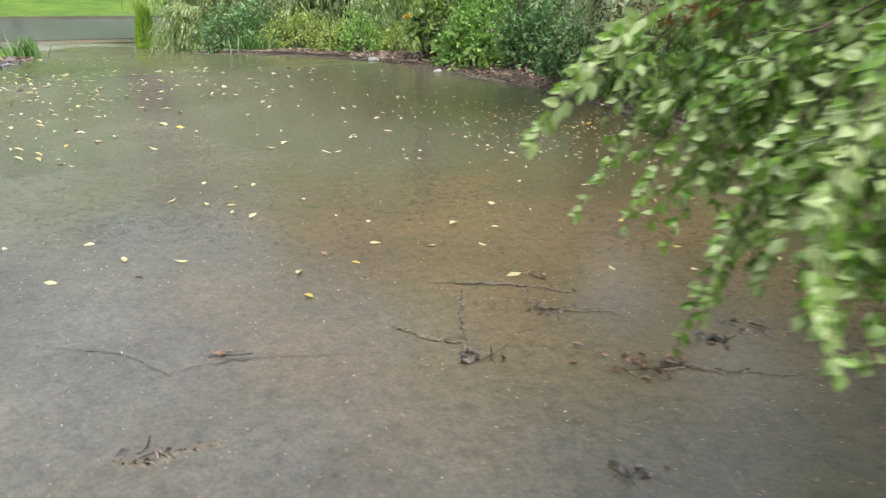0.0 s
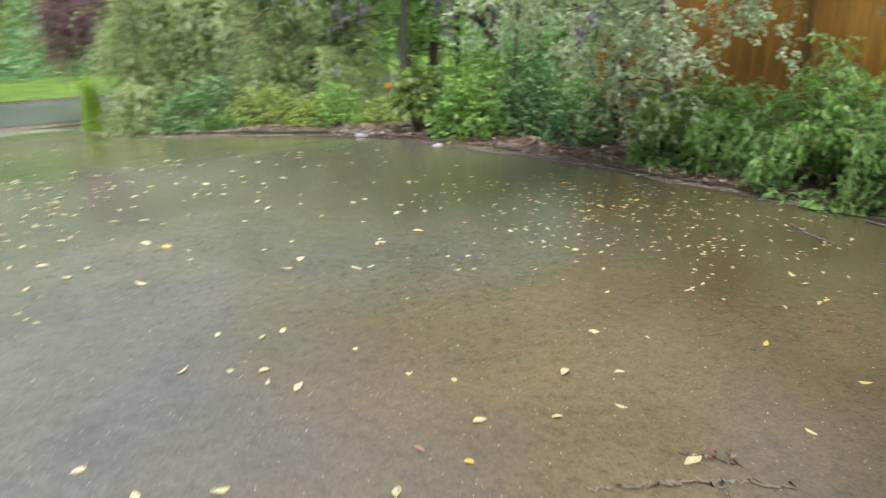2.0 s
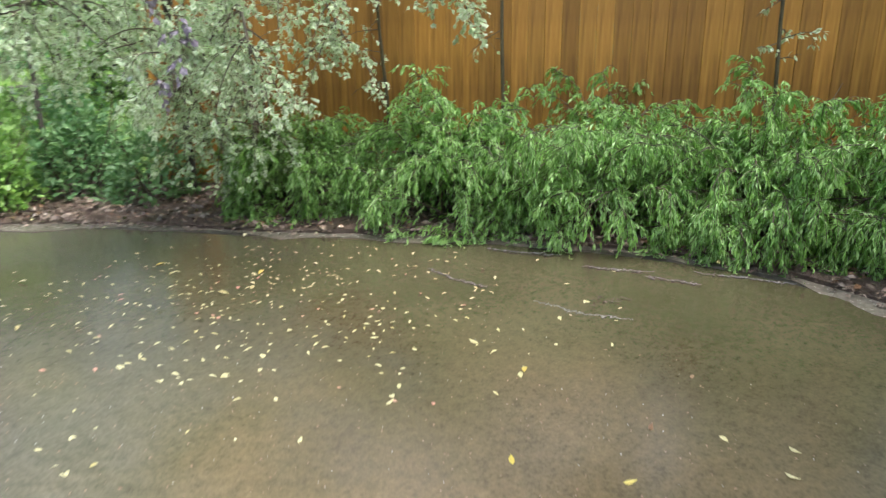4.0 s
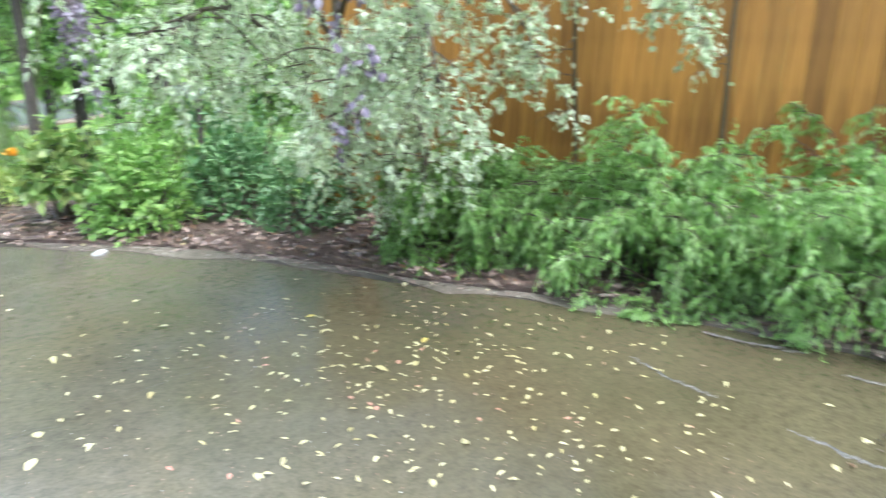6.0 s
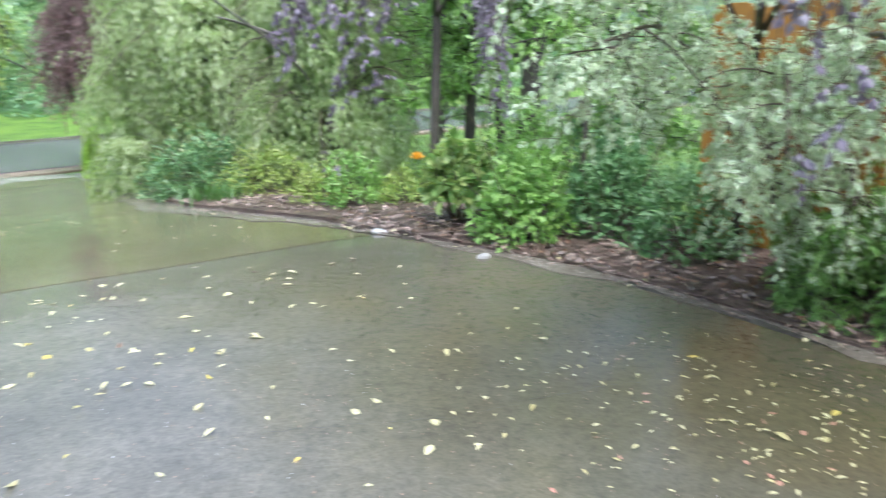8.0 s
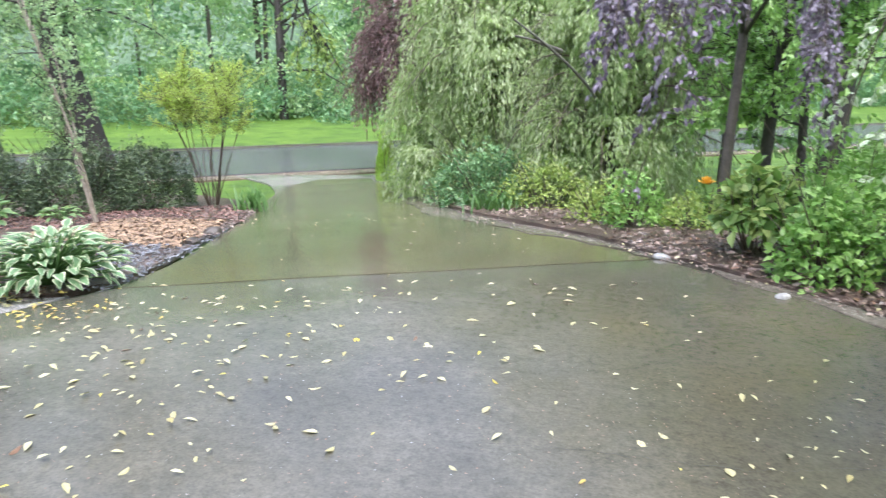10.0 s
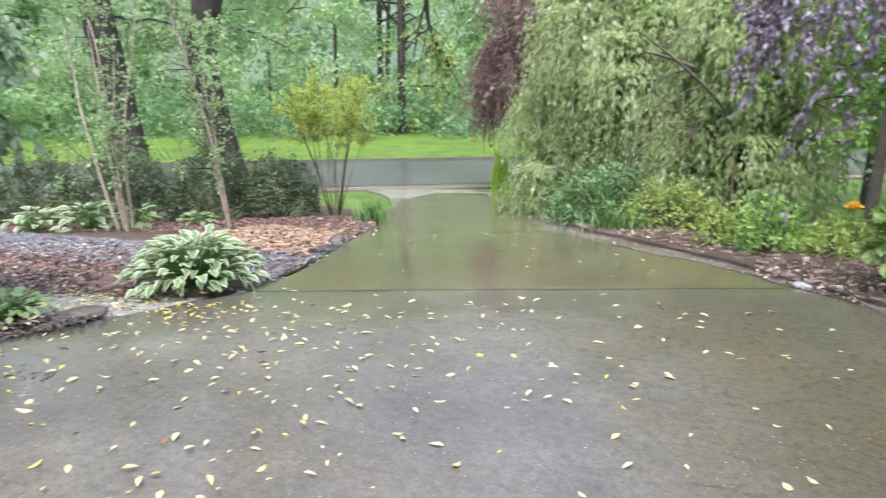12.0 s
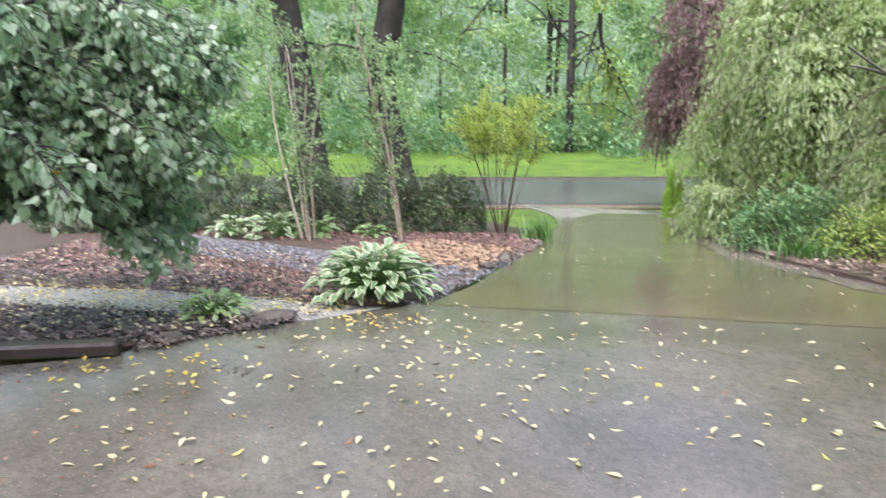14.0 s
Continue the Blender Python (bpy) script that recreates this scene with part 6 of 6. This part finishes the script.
rock("rock", -5.83, 6.93, 0.37, 0.21, 0.13, ROCK, "flat dark brown rock at the corner of the path", 1.0)
rock("rock", -6.06, 6.4, 0.22, 0.15, 0.09, ROCK, "small brown rock edging the mulch bed", 2.0)
rock("rock", -5.9, 6.05, 0.26, 0.17, 0.09, ROCK, "small brown rock edging the mulch bed", 3.0)
rock("rock", -6.43, 11.29, 0.25, 0.2, 0.16, ROCK, "brown rock edging the driveway bed", 4.0)
rock("rock", -6.15, 10.45, 0.19, 0.16, 0.12, ROCK, "brown rock edging the driveway bed", 5.0)
rock("rock", -0.85, 10.1, 0.16, 0.1, 0.07, PALE_ROCK, "small pale stone on the driveway lip", 6.0)
rock("rock", 0.02, 9.1, 0.13, 0.09, 0.05, PALE_ROCK, "small pale stone on the driveway lip", 7.0)
rock("rock", -2.68, 15.61, 0.67, 0.47, 0.67, PALE_ROCK, "grey boulder half hidden by the weeping shrubs", 8.0)


def orange_flower(x, y, tall, k=1.0):
    """A full orange blossom on a leafy stem; each petal is a part."""
    rng = np.random.default_rng(181)
    ob = thing("flower", x, y, "single full orange blossom on a leafy green stem", "flower", k=k)
    st = tubes(limb(((0, 0, 0), (0.02, 0, tall * 0.5), (0, 0.01, tall)), 8), 0.006, 0.004, 5)
    part("stalk", mesh_from("stalk", st[0], st[1], None, False), L_IRIS, ob)
    tv, tt, ta = leaf_shape(4, 0.36, 0.3, -0.3, 0.6)
    me = mesh_from("petal", tv, tt, ta, False)
    me.materials.append(ORANGE)
    for i in range(26):
        a, f = i * 137.5, i / 26
        o = new("petal", me)
        o.parent = ob
        o.matrix_basis = pose(0, 0, tall, 80 - 95 * f + rng.normal(0, 6), 0, a) @ Matrix.Scale(0.075 + 0.03 * f, 4)
    n = 30
    O, tan, t = on_paths(rng, limb(((0, 0, 0), (0.02, 0, tall * 0.5), (0, 0.01, tall)), 8), n, 0.1, 0.85)
    D = unit(rng.normal(0, 1, (n, 3)) * np.array((1, 1, 0.3)))
    V, T, A = leaves(LEAF4, O, D, np.tile((0, 0, 1.0), (n, 1)), 0.09 * rng.uniform(0.7, 1.2, n))
    part("foliage", mesh_from("foliage", V, T, A), L_FRESH, ob)


orange_flower(-0.38, 11.85, 0.5, k=1.09)


# ---- cracks, silt, twigs and painted water glints on the concrete ----
def ribbon(name, points, width, lift, n=60, wobble=0.012, seed=0, taper=True):
    """A thin irregular strip that follows a line on the concrete."""
    rng = np.random.default_rng(seed)
    p = resample(points, n)
    p[1:-1] += np.cumsum(rng.normal(0, wobble * 0.35, (n - 2, 2)), 0) * 0.3 + rng.normal(0, wobble * 0.5, (n - 2, 2))
    nrm = unit(np.stack([np.gradient(p[:, 1]), -np.gradient(p[:, 0])], 1))
    w = width * 0.5 * rng.uniform(0.1, 1.3, n)
    if taper:
        w *= np.sin(np.linspace(0.05, np.pi - 0.05, n)) ** 0.5
    a, b = p - nrm * w[:, None], p + nrm * w[:, None]
    mid = (a + b) / 2
    q = np.concatenate([np.c_[a, level(a[:, 0], a[:, 1]) + 0.0025], np.c_[mid, level(mid[:, 0], mid[:, 1]) + 0.0025 + lift], np.c_[b, level(b[:, 0], b[:, 1]) + 0.0025]])
    i = np.arange(n - 1)
    T = np.concatenate([np.stack([i + o, i + o + 1, i + o + n + 1], 1) for o in (0, n)] + [np.stack([i + o, i + o + n + 1, i + o + n], 1) for o in (0, n)])
    me = mesh_from(name, q, T, None, False)
    if np.cross(q[T[0, 1]] - q[T[0, 0]], q[T[0, 2]] - q[T[0, 0]])[2] < 0:
        me.flip_normals()
    return me


CRACK = surface("dark_crack", ((0.3, (0.02, 0.019, 0.016)), (0.7, (0.045, 0.042, 0.036))), 8, (0.5, 0.8), 60, 0.3, 0.003)
SILT = surface("fine_wet_silt", ((0.3, (0.13, 0.108, 0.075)), (0.7, (0.2, 0.172, 0.13))), 6, (0.05, 0.25), 60, 0.3, 0.004)


for i, line in enumerate((((-1.92, 2.27), (-1.37, 2.2), (-1.18, 2.09), (-1.04, 2.17), (-0.84, 2.23), (-0.34, 2.29)), ((-1.9, 6.4), (-1.36, 6.48), (-0.53, 6.54), (0.0, 6.7), (0.35, 6.78), (1.3, 6.95)))):
    tagged(part("crack", ribbon("crack", line, 0.0045, 0.0, 110, 0.016, 191 + i), CRACK), "thin dark crack across the concrete", "crack", "", "structure")
for i, (line, w) in enumerate(((((-0.27, 2.88), (-0.05, 2.87), (0.2, 2.85), (0.39, 2.79)), 0.035), (((-0.44, 2.45), (-0.29, 2.35), (-0.16, 2.32), (-0.12, 2.19)), 0.025), (((0.45, 2.18), (0.68, 2.17), (1.1, 2.12)), 0.03),
                               (((-0.13, 2.81), (-0.15, 2.54), (-0.15, 2.23)), 0.02), (((0.18, 2.87), (0.17, 2.69), (0.26, 2.59), (0.52, 2.58)), 0.025), (((-1.21, 1.62), (-1.09, 1.65), (-0.92, 1.72)), 0.03))):
    ob = part("silt_ridge", ribbon("silt_ridge", line, w * 0.9, 0.0025, 60, 0.02, 195 + i), SILT)
    tagged(ob, "low ridge of fine silt washed onto the concrete", "silt", "silt ridges on the concrete")
# pale strips stand in for sky glints where rain water runs
GLINT = surface("pale_glint", ((0.3, (0.11, 0.108, 0.104)), (0.7, (0.23, 0.23, 0.228))), 9, (0.1, 0.35), 60, 0.6, 0.006)
for i, (line, w) in enumerate(((((2.9, 4.85), (3.02, 4.62), (3.12, 4.45)), 0.035), (((3.02, 4.45), (3.08, 4.25), (3.1, 4.12)), 0.03), (((3.3, 4.25), (3.42, 3.95), (3.5, 3.7)), 0.035),
                               (((2.2, 4.72), (2.22, 4.42), (2.34, 4.13)), 0.03), (((2.15, 5.6), (2.14, 5.36), (2.2, 5.1)), 0.025), (((2.75, 5.6), (2.85, 5.35), (3.0, 5.1)), 0.04))):
    tagged(part("glint_line", ribbon("glint_line", line, w * 0.9, 0.003, 60, 0.02, 205 + i), GLINT), "thin pale line painted as a sky glint on running water", "foam", "foam lines on the concrete")


def debris_pile(x, y, spread, n, seed):
    """A drift of wet brown leaf bits and twigs."""
    rng = np.random.default_rng(seed)
    ob = thing("debris_pile", x, y, "small drift of wet dark leaves and twigs on the concrete", "debris", "drifts of debris")
    P = np.stack([rng.normal(0, spread, n), rng.normal(0, spread * 0.4, n), rng.uniform(0.003, 0.016, n)], 1)
    a = rng.uniform(0, 2 * np.pi, n)
    D = np.stack([np.cos(a), np.sin(a), rng.normal(0, 0.2, n)], 1)
    V, T, A = leaves(LEAF4, P, D, unit(np.array((0, 0, 1.0)) + rng.normal(0, 0.4, P.shape)), 0.04 * rng.uniform(0.5, 1.3, n))
    part("foliage", mesh_from("foliage", V, T, A), CHIP_DARK if seed % 4 else L_BROWN, ob)
    m = max(3, n // 5)
    O = np.stack([rng.normal(0, spread, m), rng.normal(0, spread * 0.4, m), np.full(m, 0.008)], 1)
    a = rng.uniform(0, 2 * np.pi, m)
    st = tubes(grow(rng, O, np.stack([np.cos(a), np.sin(a), np.zeros(m)], 1), rng.uniform(0.04, 0.14, m), 4, 0.0, 0.15), 0.0025, 0.0015, 4)
    part("branchwork", mesh_from("branchwork", st[0], st[1], None, False), BARK, ob)


for i, (dx, dy, sp, n) in enumerate(((0.5, 2.2, 0.1, 34), (0.85, 2.39, 0.07, 18), (1.07, 2.51, 0.06, 14), (0.24, 2.62, 0.05, 16), (0.22, 2.99, 0.05, 10), (-0.11, 2.21, 0.04, 12), (0.31, 1.6, 0.05, 9), (-1.13, 1.67, 0.03, 6), (-1.05, 2.2, 0.02, 4), (2.45, 4.4, 0.06, 12), (-5, 6, 0.1, 18))):
    debris_pile(dx, dy, sp, n, 220 + i)


# limbs grow from their trunk
for ob in [o for o in scene.objects if o.name.split(".")[0] == "trunk" and o.parent]:
    for other in [o for o in ob.parent.children if o.name.split(".")[0] == "limb"]:
        other.parent = ob
